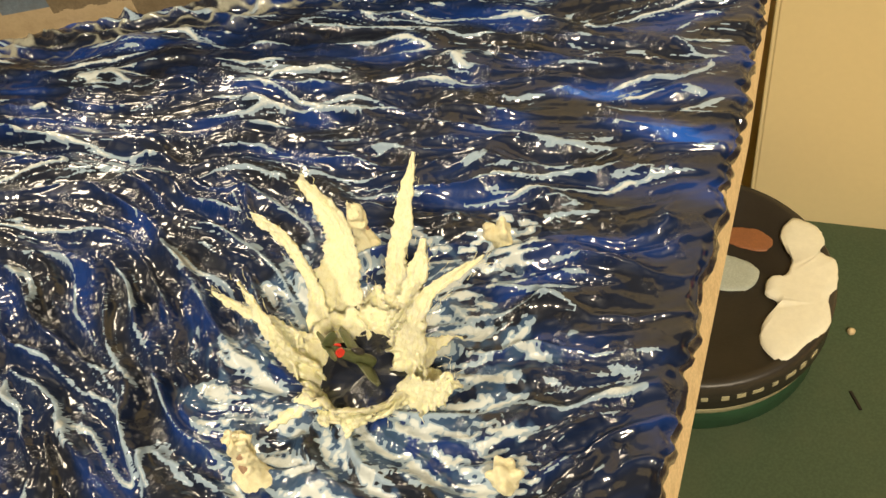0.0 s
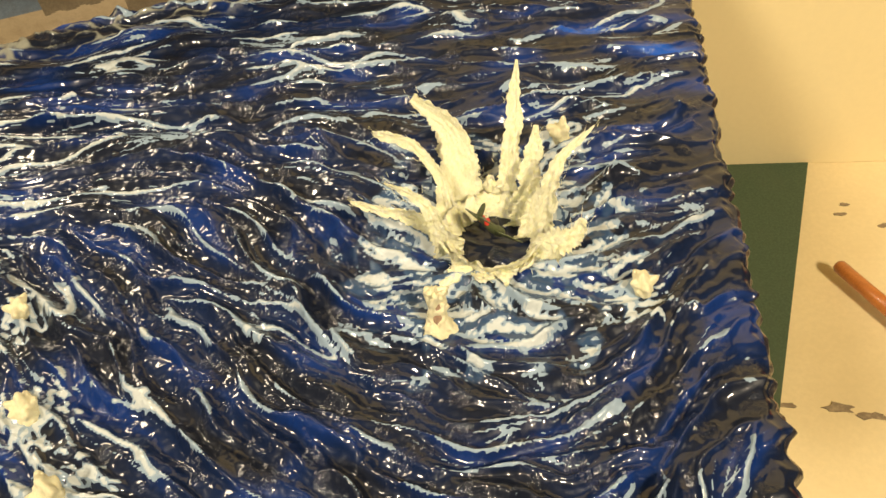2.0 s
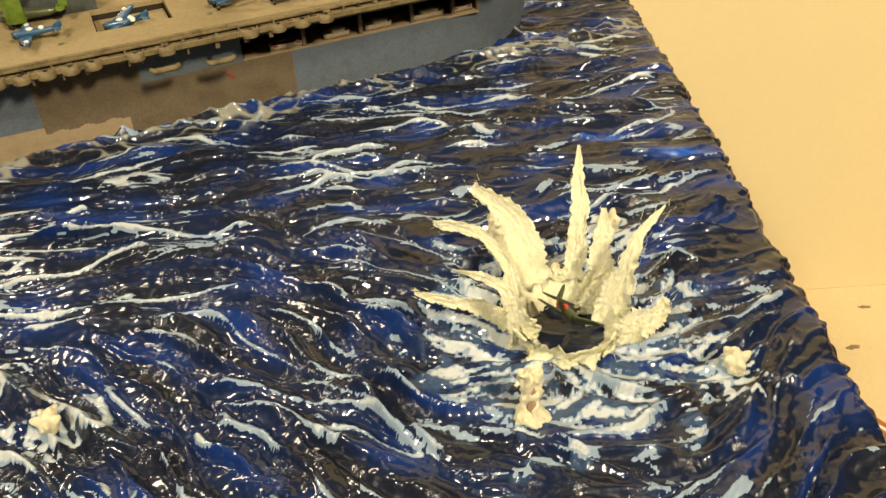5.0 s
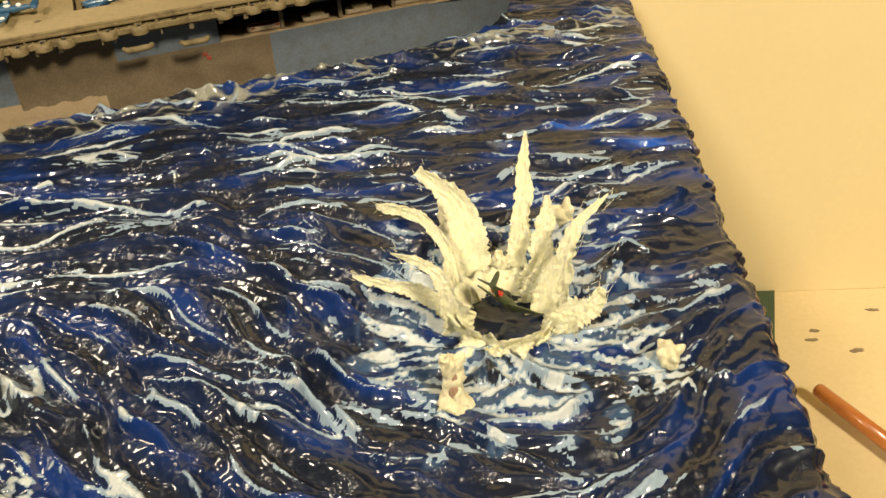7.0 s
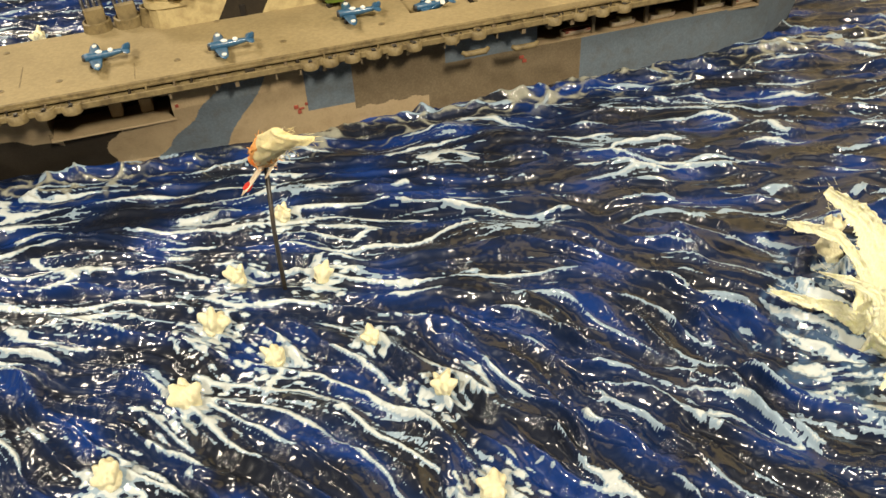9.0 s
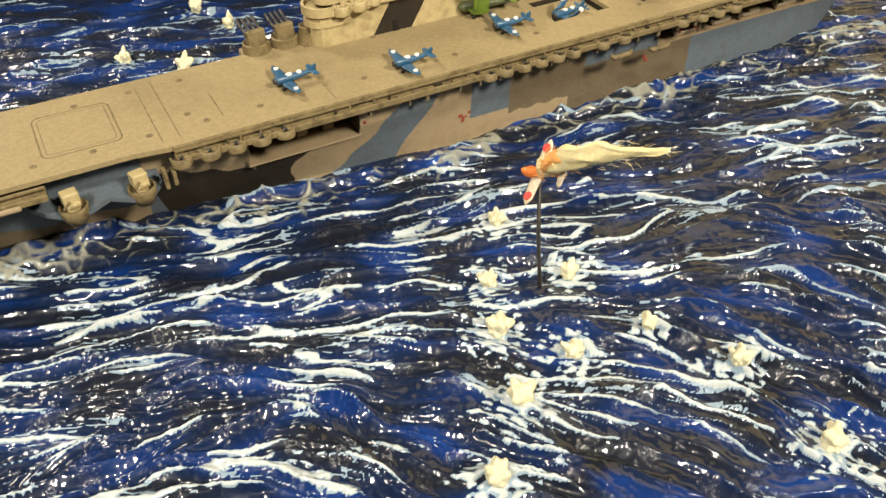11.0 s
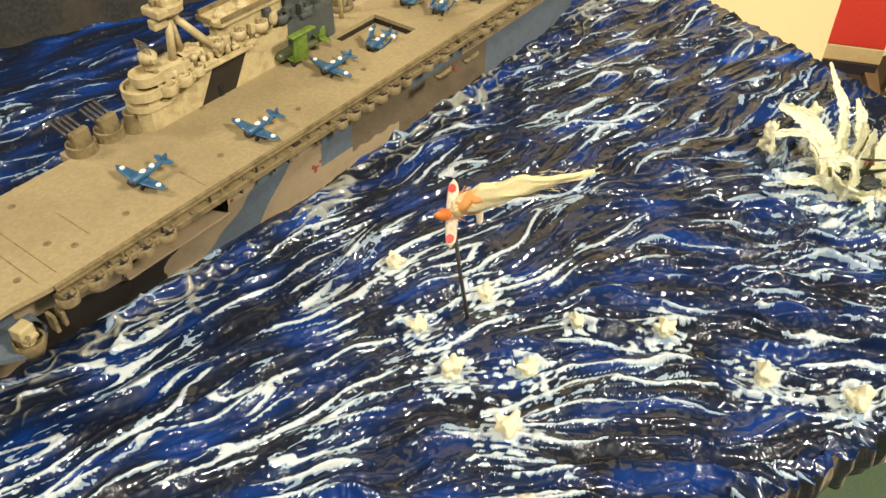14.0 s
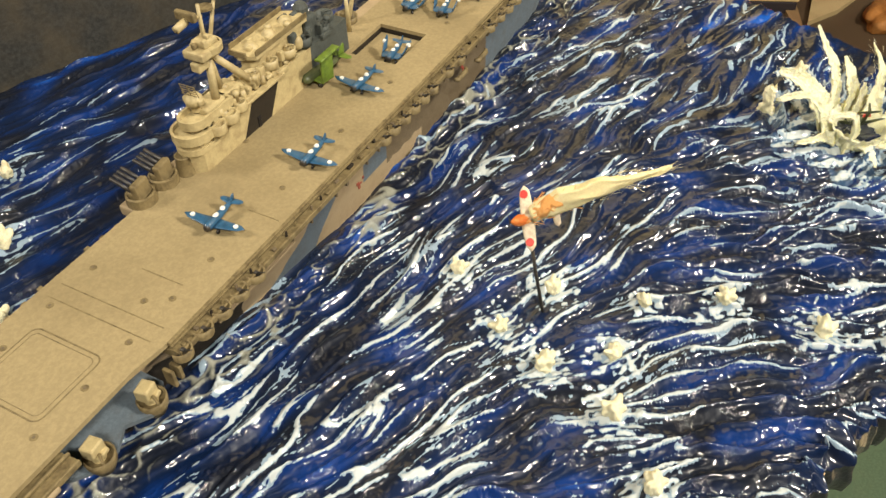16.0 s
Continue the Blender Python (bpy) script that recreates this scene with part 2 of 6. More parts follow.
def tube(bm, pts, radii, seg=10, caps=True, mat=0, squash=1.0, up=(0, 0, 1)):
    """A tube through points with a radius at each."""
    rings = []
    pts = [Vector(p) for p in pts]
    for i, p in enumerate(pts):
        d = (pts[min(i + 1, len(pts) - 1)] - pts[max(i - 1, 0)]).normalized()
        ref = Vector(up) if abs(d.dot(Vector(up))) < 0.95 else Vector((1, 0, 0))
        a = d.cross(ref).normalized()
        b = a.cross(d).normalized()
        rings.append([bm.verts.new(p + a * math.cos(6.28319 * k / seg) * radii[i] + b * math.sin(6.28319 * k / seg) * radii[i] * squash) for k in range(seg)])
    fs = []
    for r0, r1 in zip(rings, rings[1:]):
        for k in range(seg):
            fs.append(bm.faces.new((r0[k], r0[(k + 1) % seg], r1[(k + 1) % seg], r1[k])))
    if caps:
        fs.append(bm.faces.new(rings[0][::-1]))
        fs.append(bm.faces.new(rings[-1]))
    for f in fs:
        f.material_index = mat
    return rings


def prism(bm, outline, z0, z1, mat=0, inset=0.0):
    """A slab with the given outline in x and y."""
    lo = [bm.verts.new((x, y, z0)) for x, y in outline]
    hi = [bm.verts.new((x, y, z1)) for x, y in outline]
    n = len(outline)
    fs = [bm.faces.new(hi), bm.faces.new(lo[::-1])]
    for i in range(n):
        fs.append(bm.faces.new((lo[i], lo[(i + 1) % n], hi[(i + 1) % n], hi[i])))
    for f in fs:
        f.material_index = mat
    return hi


def lathe(bm, profile, c=(0, 0, 0), seg=24, arc=(0.0, 360.0), mat=0):
    """Turns a profile of (radius, z) round the upright axis through c."""
    full = arc[1] - arc[0] >= 359.9
    cols = []
    for k in range(seg if full else seg + 1):
        a = radians(arc[0] + (arc[1] - arc[0]) * k / seg)
        cols.append([bm.verts.new((c[0] + r * math.cos(a), c[1] + r * math.sin(a), c[2] + z)) for r, z in profile])
    for k in range(seg):
        p, q = cols[k], cols[(k + 1) % len(cols)]
        for i in range(len(profile) - 1):
            f = bm.faces.new((p[i], q[i], q[i + 1], p[i + 1]))
            f.material_index = mat
    return cols


# ---- the room and the table ----
def slab(name, u, n, z0, z1, mat, label, category, kind="structure", bevel=0.0):
    """A box lying along the board's directions: u and n ranges."""
    bm = bmesh.new()
    box(bm, (0, 0, 0), (u[1] - u[0], n[1] - n[0], z1 - z0), None, bevel)
    ob = mesh_ob(name, bm, mat)
    c = un((u[0] + u[1]) / 2, (n[0] + n[1]) / 2, (z0 + z1) / 2)
    ob.matrix_world = pose(c.x, c.y, c.z, 0, 0, TURN_UN)
    return tagged(ob, label, category, "", kind)


slab("floor", (-2.0, 2.2), (-1.8, 2.0), -0.974, -0.924, M["wood"], "dark brown wooden floor under the table", "floor")
# ceiling and walls stay out of view, added to enclose and bounce the light
slab("ceiling", (-2.0, 2.2), (-1.8, 2.0), 1.75, 1.80, M["wallpaint"], "plain warm ceiling out of view, added to bounce light", "ceiling")
for nm, u, n in (("wall_north", (-2.0, 2.2), (1.95, 2.0)), ("wall_south", (-2.0, 2.2), (-1.8, -1.75)),
                 ("wall_west", (-2.0, -1.95), (-1.75, 1.95)), ("wall_east", (2.15, 2.2), (-1.75, 1.95))):
    slab(nm, u, n, -0.924, 1.75, M["wallpaint"], "plain warm wall out of view, added to bounce light", "wall")

table = thing("table", "pale worktop table with dark dried stains", "table", pose(*un(-0.05, 0.25, -0.924), 0, 0, TURN_UN))
bm = bmesh.new()
box(bm, (0, 0, 0.725), (1.5, 1.1, 0.03), None, 0.003)
part("tabletop", bm, M["tabletop"], table)
for sx in (-0.7, 0.7):
    for sy in (-0.5, 0.5):
        bm = bmesh.new()
        box(bm, (sx, sy, 0.355), (0.05, 0.05, 0.71), None, 0.003)
        part("leg", bm, M["wood"], table)
rng = random.Random(4)
for i, (u, n, r) in enumerate(((0.1030, 0.2434, 0.0026), (0.1210, 0.2350, 0.0026), (0.1060, 0.2500, 0.0020), (0.0730, 0.1330, 0.0050), (0.0530, 0.1340, 0.0030), (0.0860, 0.1290, 0.0040), (0.1560, 0.2250, 0.0030), (0.1950, 0.2420, 0.0030), (0.1400, 0.2640, 0.0022))):
    bm = bmesh.new()
    c = un(u, n) - un(-0.05, 0.25)
    loc = Matrix.Rotation(radians(21.9), 4, "Z") @ c
    pts = []
    for k in range(14):
        a = 6.283 * k / 14
        rr = r * rng.uniform(0.45, 1.1)
        pts.append((loc.x + 1.6 * rr * math.cos(a), loc.y + 0.6 * rr * math.sin(a)))
    prism(bm, pts, 0.7401, 0.7405)
    part("stain", bm, M["stain"], table, "dark dried paint stain")

# green cutting mat, its right edge askew to the board
bm = bmesh.new()
edge = [(-0.62, -0.32), (-0.090, -0.32), (0.0950, 0.2800), (-0.62, 0.2800)]
prism(bm, [(un(u, n).x, un(u, n).y) for u, n in edge], TABLE_Z, TABLE_Z + 0.002)
tagged(mesh_ob("cutting_mat", bm, M["mat"]), "dark green cutting mat lying on the worktop", "cutting mat")
bm = bmesh.new()
box(bm, (0, 0, 0), (0.0012, 0.0085, 0.0006), pose(0, 0, 0, 0, 0, 5), 0.0002)
crumb = tagged(mesh_ob("plastic_offcut", bm, M["black_and_shade"]), "tiny black plastic offcut on the green mat", "offcut")
crumb.location = (*un(0.043, 0.190).xy, TABLE_Z + 0.0023)
bm = bmesh.new()
bmesh.ops.create_icosphere(bm, subdivisions=2, radius=0.0016)
crumb = tagged(mesh_ob("crumb", bm, M["foam"], True), "small cream crumb on the green mat", "crumb")
crumb.location = (*un(0.0405, 0.2214).xy, TABLE_Z + 0.0030)

# cream card standing behind, dark card behind the far water
backing = thing("backing_card", "plain cream folded card standing upright behind the diorama", "card", pose(*un(-0.003, 0.281, TABLE_Z), 0, 0, TURN_UN))
for c, s in (((0.1245, 0.0025, 0.35), (0.249, 0.005, 0.70)), ((-0.0735, 0.0155, 0.35), (0.150, 0.005, 0.70)), ((-0.0001, 0.0092, 0.35), (0.0030, 0.0176, 0.70))):
    bm = bmesh.new()
    box(bm, c, s, None, 0.0006)
    part("panel", bm, M["wallboard"], backing)
slab("dark_card", (-0.62, -0.1540), (0.2960, 0.3000), TABLE_Z, 0.10, M["backcard"], "dark grey card standing upright behind the water", "card", "thing", 0.0008)

# carton and cards past the cream card's end; dark sheet stands for shaded worktop
slab("shaded_worktop_sheet", (0.2620, 0.62), (0.05, 0.296), TABLE_Z, TABLE_Z + 0.004, M["wood"], "dark brown sheet added for the shaded part of the worktop", "tray", "thing", 0.001)
carton = thing("carton", "red carton with cream band and dark base", "carton", pose(*un(0.3138, 0.3297, TABLE_Z), 0, 0, TURN_UN - 47))
for nm, z0, z1, s, mat, lab in (("base", 0.0, 0.014, 0.078, "boxdark", "black lower part"), ("band", 0.014, 0.027, 0.080, "boxcream", "cream band"), ("body", 0.027, 0.150, 0.079, "boxred", "bright red body")):
    bm = bmesh.new()
    box(bm, (0, 0, (z0 + z1) / 2), (s, 0.070, z1 - z0), None, 0.001)
    part(nm, bm, M[mat], carton, lab)


def flat_card(name, corners, z, thick, mat, label, category):
    bm = bmesh.new()
    prism(bm, [(un(u, n).x, un(u, n).y) for n, u in corners], z, z + thick)
    return tagged(mesh_ob(name, bm, mat), label, category)


flat_card("brown_card", ((0.2592, 0.3038), (0.2535, 0.338), (0.262, 0.46), (0.316, 0.46), (0.316, 0.411)), TABLE_Z + 0.004, 0.004, M["kraft"], "flat piece of brown card on the dark sheet", "card")
flat_card("wooden_strip", ((0.2987, 0.3247), (0.2918, 0.3349), (0.2522, 0.289), (0.2543, 0.2816)), TABLE_Z + 0.004, 0.003, M["stripwood"], "short brown wooden strip on the dark sheet", "wood strip")
rng = random.Random(6)
bm = bmesh.new()
bmesh.ops.create_icosphere(bm, subdivisions=4, radius=1.0)
for v in bm.verts:
    k = 1 + 0.28 * noise.noise(v.co * 1.7) + 0.12 * noise.noise(v.co * 5)
    v.co = Vector((v.co.x * 0.030 * k, v.co.y * 0.016 * k, max(-0.2, v.co.z) * 0.012 * k + 0.0022))
lump_ob = tagged(mesh_ob("clay_lump", bm, M["ochre"], True), "lump of orange-brown modelling clay on the dark sheet", "clay")
lump_ob.matrix_world = pose(*un(0.362, 0.222, TABLE_Z + 0.004), 0, 0, TURN_UN + 12)

# stick with an orange handle lying across two points on the worktop
a, b = un(0.0885, 0.2035, TABLE_Z + 0.0085), un(0.165, 0.078, TABLE_Z + 0.0042)
brush = thing("paint_brush", "orange-handled paint brush lying on the worktop", "brush", Matrix.Translation(a))
bm = bmesh.new()
d = (b - a)
tube(bm, [(0, 0, 0), d * 0.01, d * 0.30], [0.0022, 0.0032, 0.0036], 14)
part("handle_end", bm, M["handle"], brush, "varnished orange wood", True)
bm = bmesh.new()
tube(bm, [d * 0.30, d * 0.95, d * 1.0], [0.0036, 0.0042, 0.003], 14)
part("shaft", bm, M["ferrule"], brush, "pale painted shaft", True)

# flat round tin with dried paint on its lid
LID = un(-0.0222, 0.2140)
tin = thing("paint_tin", "flat round tin with dried white paint on its black lid", "tin", pose(LID.x, LID.y, TABLE_Z + 0.002, 0, 0, TURN_UN))
bm = bmesh.new()
lathe(bm, [(0.0, 0.0), (0.0495, 0.0), (0.0505, 0.001), (0.0505, 0.013)], seg=64)
part("tin_base", bm, M["tingreen"], tin, "dark green tin base", True)
bm = bmesh.new()
lathe(bm, [(0.0504, 0.013), (0.0512, 0.0135), (0.0512, 0.0185), (0.0504, 0.019)], seg=64)
part("band", bm, M["tincream"], tin, "cream band", True)
bm = bmesh.new()
lathe(bm, [(0.0525, 0.019), (0.0530, 0.0195), (0.0530, 0.0325), (0.0520, 0.0338), (0.0490, 0.0340), (0.0480, 0.0328), (0.032, 0.0328), (0.0315, 0.0322), (0.0, 0.0322)], seg=64)
lid = part("lid", bm, M["lidblack"], tin, "black lid with recessed middle", True)
rng = random.Random(8)
for k in range(9):
    ang = radians(-84 + 7.2 * k + rng.uniform(-1, 1))
    bm = bmesh.new()
    box(bm, (0, 0, 0), (0.0004, rng.uniform(0.0022, 0.0046), rng.uniform(0.0016, 0.0028)), None)
    w = part("lettering_bar", bm, M["tincream"], lid, "pale printed mark")
    w.matrix_local = pose(0.0531 * math.cos(ang), 0.0531 * math.sin(ang), 0.0262, 0, 0, math.degrees(ang))


def glide_closed(a, b, c, d, f):
    """A point on the smooth curve from b to c."""
    return [0.5 * (2 * q + (r - p) * f + (2 * p - 5 * q + 4 * r - e) * f * f + (3 * q - p - 3 * r + e) * f ** 3) for p, q, r, e in zip(a, b, c, d)]


def paint_blob(name, pts, z, thick, mat, seed):
    """A dried puddle: ragged outline, raised and rounded towards its middle."""
    rng = random.Random(seed)
    bm = bmesh.new()
    cx, cy = sum(p[0] for p in pts) / len(pts), sum(p[1] for p in pts) / len(pts)
    dense = []
    for i, p in enumerate(pts):
        q = pts[(i + 1) % len(pts)]
        before, after = pts[i - 1], pts[(i + 2) % len(pts)]
        for k in range(8):
            g = glide_closed(before, p, q, after, k / 8)
            dense.append((g[0] + rng.uniform(-0.0002, 0.0002), g[1] + rng.uniform(-0.0002, 0.0002)))
    rings = []
    for s, h in ((1.0, 0.0), (0.985, 0.55), (0.93, 0.9), (0.7, 1.0)):
        rings.append([bm.verts.new((cx + (x - cx) * s, cy + (y - cy) * s, z + thick * h + (rng.uniform(-0.15, 0.15) * thick if s < 1 else 0))) for x, y in dense])
    for r0, r1 in zip(rings, rings[1:]):
        for k in range(len(dense)):
            bm.faces.new((r0[k], r0[(k + 1) % len(dense)], r1[(k + 1) % len(dense)], r1[k]))
    bm.faces.new(rings[-1])
    return part(name, bm, mat, tin, "", True)


paint_blob("dried_paint", [(0.035, 0.034), (0.044, 0.031), (0.0475, 0.024), (0.046, 0.018), (0.052, 0.014), (0.0525, 0.002), (0.050, -0.004), (0.051, -0.016), (0.044, -0.026), (0.037, -0.035), (0.029, -0.030), (0.0285, -0.020), (0.033, -0.010), (0.028, -0.006), (0.029, 0.002), (0.0345, 0.004), (0.036, 0.014), (0.031, 0.024)], 0.0334, 0.0016, M["blob"], 1)
paint_blob("dried_paint", [(0.022, -0.004), (0.025, 0.006), (0.016, 0.011), (0.004, 0.010), (0.002, -0.002), (0.010, -0.006)], 0.0323, 0.0009, M["blob_pale"], 2)
paint_blob("dried_paint", [(0.026, 0.016), (0.029, 0.022), (0.022, 0.027), (0.012, 0.026), (0.013, 0.018)], 0.0323, 0.0007, M["blob_orange"], 3)

# ---- the water: a sheet of sculpted gel, with streaks that follow the flow ----
U0, U1, N0, N1 = -0.475, -0.0072, -0.0050, 0.2885
STEP = 0.00038
NU, NN = int((U1 - U0) / STEP) + 1, int((N1 - N0) / STEP) + 1
rs = np.random.RandomState(11)
kx, ky = np.meshgrid(np.fft.rfftfreq(NU, STEP), np.fft.fftfreq(NN, STEP))
KK = np.sqrt(kx * kx + ky * ky) + 1e-9


def band(wave, wide=0.35):
    """Noise whose lumps are about one wave apart, mean 0, deviation 1."""
    f = np.fft.rfft2(rs.randn(NN, NU)) * np.exp(-np.log(KK * wave) ** 2 / (2 * wide * wide))
    a = np.fft.irfft2(f, (NN, NU))
    return (a - a.mean()) / a.std()


def smooth01(x, a, b):
    q = np.clip((x - a) / (b - a), 0, 1)
    return q * q * (3 - 2 * q)


uu, nn = np.meshgrid(np.linspace(U0, U1, NU), np.linspace(N0, N1, NN))
WX, WY = uu * UX.x + nn * NY.x, uu * UX.y + nn * NY.y
SPLASH = (-0.0335, 0.0785)
SWIRL = (-0.067, 0.1335)


FAN = [(-0.40, 0.10, -0.35), (-0.40, 0.20, -0.30), (-0.25, 0.14, -0.20), (-0.25, 0.08, -0.60), (-0.235, 0.20, -0.30), (-0.20, 0.15, -0.42), (-0.20, 0.115, -0.85), (-0.18, 0.18, -0.20),
       (-0.165, 0.135, -0.58), (-0.165, 0.10, -0.85), (-0.15, 0.06, -1.0), (-0.125, 0.15, -0.20), (-0.115, 0.10, -1.2), (-0.11, 0.07, -0.90), (-0.10, 0.135, -0.20), (-0.08, 0.10, -1.2), (-0.08, 0.118, -0.75),
       (-0.07, 0.145, -0.30), (-0.065, 0.07, -0.95), (-0.05, 0.05, -0.75), (-0.02, 0.04, 0.40), (0.0, 0.08, 0.0), (0.01, 0.11, -0.15), (-0.10, 0.20, -0.27), (0.0, 0.20, -0.30), (0.0, 0.16, -0.30), (-0.20, 0.30, -0.30)]


def flow_angle():
    """Direction of the ridges: along the hull near the ship, along the board at the front, round a swirl, out from the splash."""
    wild = 1 - smooth01(nn, 0.02, 0.11) * smooth01(-WX, 0.02, 0.16)
    # a fan: nearly along the hull beside it, steeper and steeper towards the front, level again past the splash
    fan_x = fan_y = 0.0
    for x, y, a in FAN:
        w = np.exp(-((WX - x) ** 2 + (WY - y) ** 2) / (2 * 0.0165 ** 2)) + 1e-4 * np.exp(-((WX - x) ** 2 + (WY - y) ** 2) / (2 * 0.06 ** 2))
        fan_x, fan_y = fan_x + w * math.cos(a), fan_y + w * math.sin(a)
    ang = np.arctan2(fan_y, fan_x) + 0.10 * band(0.05) + 0.055 * band(0.018) * (0.6 + wild) + 0.09 * band(0.012) * wild + 0.40 * band(0.028) * (0.10 + 0.45 * wild * (1 - smooth01(nn, 0.10, 0.17)))
    vx, vy = np.cos(ang), np.sin(ang)
    dx, dy = WX - SWIRL[0], WY - SWIRL[1]
    r = np.hypot(dx, dy) + 1e-6
    w = np.exp(-(r / 0.010) ** 2) * 0.8
    sgn = np.sign(-dy * vx + dx * vy)
    vx, vy = vx + w * sgn * -dy / r, vy + w * sgn * dx / r
    dx, dy = WX - SPLASH[0], WY - SPLASH[1]
    r = np.hypot(dx, dy) + 1e-6
    w = np.exp(-(np.maximum(r - 0.008, 0) / 0.011) ** 2) * 1.3
    sgn = np.sign(dx * vx + dy * vy)
    vx, vy = vx + w * sgn * dx / r, vy + w * sgn * dy / r
    q = np.hypot(vx, vy) + 1e-9
    vx, vy = vx / q, vy / q
    # into grid directions
    return vx * UX.x + vy * UX.y, vx * NY.x + vy * NY.y


FU, FN = flow_angle()


STRIDE, REACH = 2.0, 0.034


def flow_lines():
    """Flat indices of the grid nodes that lie step by step along the flow from every node, both ways."""
    out = []
    for sign in (1, -1):
        pu, pn = np.meshgrid(np.arange(NU, dtype=np.float32), np.arange(NN, dtype=np.float32))
        lu, ln = FU * sign, FN * sign
        at = (np.rint(pn) * NU + np.rint(pu)).astype(np.int32)
        steps = []
        for _ in range(int(REACH / (STEP * STRIDE))):
            du, dn = FU.ravel()[at], FN.ravel()[at]
            keep = np.where(du * lu + dn * ln < 0, -1.0, 1.0).astype(np.float32)
            lu, ln = du * keep, dn * keep
            pu, pn = np.clip(pu + lu * STRIDE, 0, NU - 1), np.clip(pn + ln * STRIDE, 0, NN - 1)
            at = (np.rint(pn) * NU + np.rint(pu)).astype(np.int32)
            steps.append(at)
        out.append(steps)
    return out


FU, FN = FU.astype(np.float32), FN.astype(np.float32)
LINES = flow_lines()


def streak(field, length):
    """Smears a field along the flow, both ways."""
    flat = field.astype(np.float32).ravel()
    out = flat.reshape(field.shape).copy()
    count = min(int(length / (STEP * STRIDE)), len(LINES[0]))
    for k in range(count):
        w = 0.5 + 0.5 * math.cos(math.pi * (k + 1) / (count + 1))
        out += w * (flat[LINES[0][k]] + flat[LINES[1][k]])
    return (out - out.mean()) / out.std()


# cords are thicker and further apart on the splash's side and at the front
thick = np.clip(smooth01(WX, -0.15, -0.06) + 0.5 * (1 - smooth01(nn, 0.02, 0.09)), 0, 1)
near_front = 1 - smooth01(nn, 0.03, 0.13)


def blur(field, size):
    return np.fft.irfft2(np.fft.rfft2(field) * np.exp(-(KK * size) ** 2 * 2), (NN, NU))


def rims(field, sharp):
    """Narrow rims along the zero lines of a field: they part, meet and close round almond-shaped hollows."""
    return np.exp(-(np.sqrt(field * field + 0.02) - 0.1414) / sharp)


ridge = (1 - thick) * (0.85 * streak(band(0.0058, 0.34), 0.0175) + 0.45 * streak(band(0.0100, 0.30), 0.014)) + thick * (0.9 * streak(band(0.0070, 0.30), 0.0100) + 0.40 * streak(band(0.0046, 0.30), 0.008))
ridge = ridge / ridge.std()
cells = (1 - thick) * streak(band(0.0118, 0.28), 0.0340) + thick * streak(band(0.0124, 0.32), 0.0210)
cells = cells / cells.std()
slope = blur(np.hypot(*np.gradient(cells, STEP)), 0.0012)
cells = cells / (0.25 + 0.75 * slope / slope.mean()) + 0.10 * streak(band(0.0048, 0.35), 0.005)
ripple = streak(band(0.0027, 0.30), 0.0075)
broad = streak(band(0.014, 0.4), 0.012)
lump = band(0.0045, 0.4)
fine = band(0.0016, 0.4)
patchy = 0.65 * streak(band(0.022), 0.012) + 0.75 * band(0.045)
flecks = streak(band(0.0018, 0.3), 0.0022)
rim_1 = rims(cells, 0.30)
rim_2 = rims(streak(band(0.0050, 0.30), 0.0170), 0.30)

# thin sharp rims on rolling swells, in rough and calm stretches
rough = 0.45 + 0.75 * smooth01(band(0.035), -1.0, 1.0)
swell = np.clip(0.75 + 0.35 * ridge, 0.15, 1.5)
H = (0.00108 * rim_1 * swell + (0.00014 + 0.00008 * thick) * rim_2 * (0.35 + 0.65 * smooth01(lump, -1, 1))) * rough
H += 0.00024 * (np.exp(0.70 * np.clip(ridge, -3, 2.3)) - 1) * rough + 0.00004 * ripple + 0.0005 * broad + 0.00004 * lump
H += near_front * (0.00050 * rim_1 + 0.00025 * ridge + 0.00006 * lump) + 0.00018 * thick * rim_1
# blistered patches
blister = smooth01(band(0.010) + 0.3 * lump, 0.3, 1.3)
H += (0.000012 + 0.00011 * blister) * fine

# the water piles up against the hull
YP = 0.2075 + 0.011 * smooth01(-WX, 0.15, 0.27) - 0.002
hull_d = YP - WY
wash = np.exp(-(np.maximum(hull_d, 0) / 0.0085) ** 2) * smooth01(hull_d, -0.004, 0.0)
swash = 0.8 * band(0.0080, 0.22) + 0.5 * ridge
curls = 0.28 * rims(band(0.0110, 0.25) + 0.08 * fine, 0.36) + 0.80 * rims(streak(band(0.0075, 0.3), 0.006), 0.42)
H += wash * (0.0007 + 0.0004 * np.clip(swash, -1.2, 2.0) + 0.0013 * curls)
dS = np.hypot(WX - SPLASH[0], WY - SPLASH[1])
H = H * (1 - 0.8 * np.exp(-(dS / 0.009) ** 4)) - 0.0007 * np.exp(-(dS / 0.010) ** 2)

high = 0.55 * rim_1 / rim_1.std() + 0.28 * rim_2 / rim_2.std() + 0.30 * ridge
high = (high - high.mean()) / high.std()

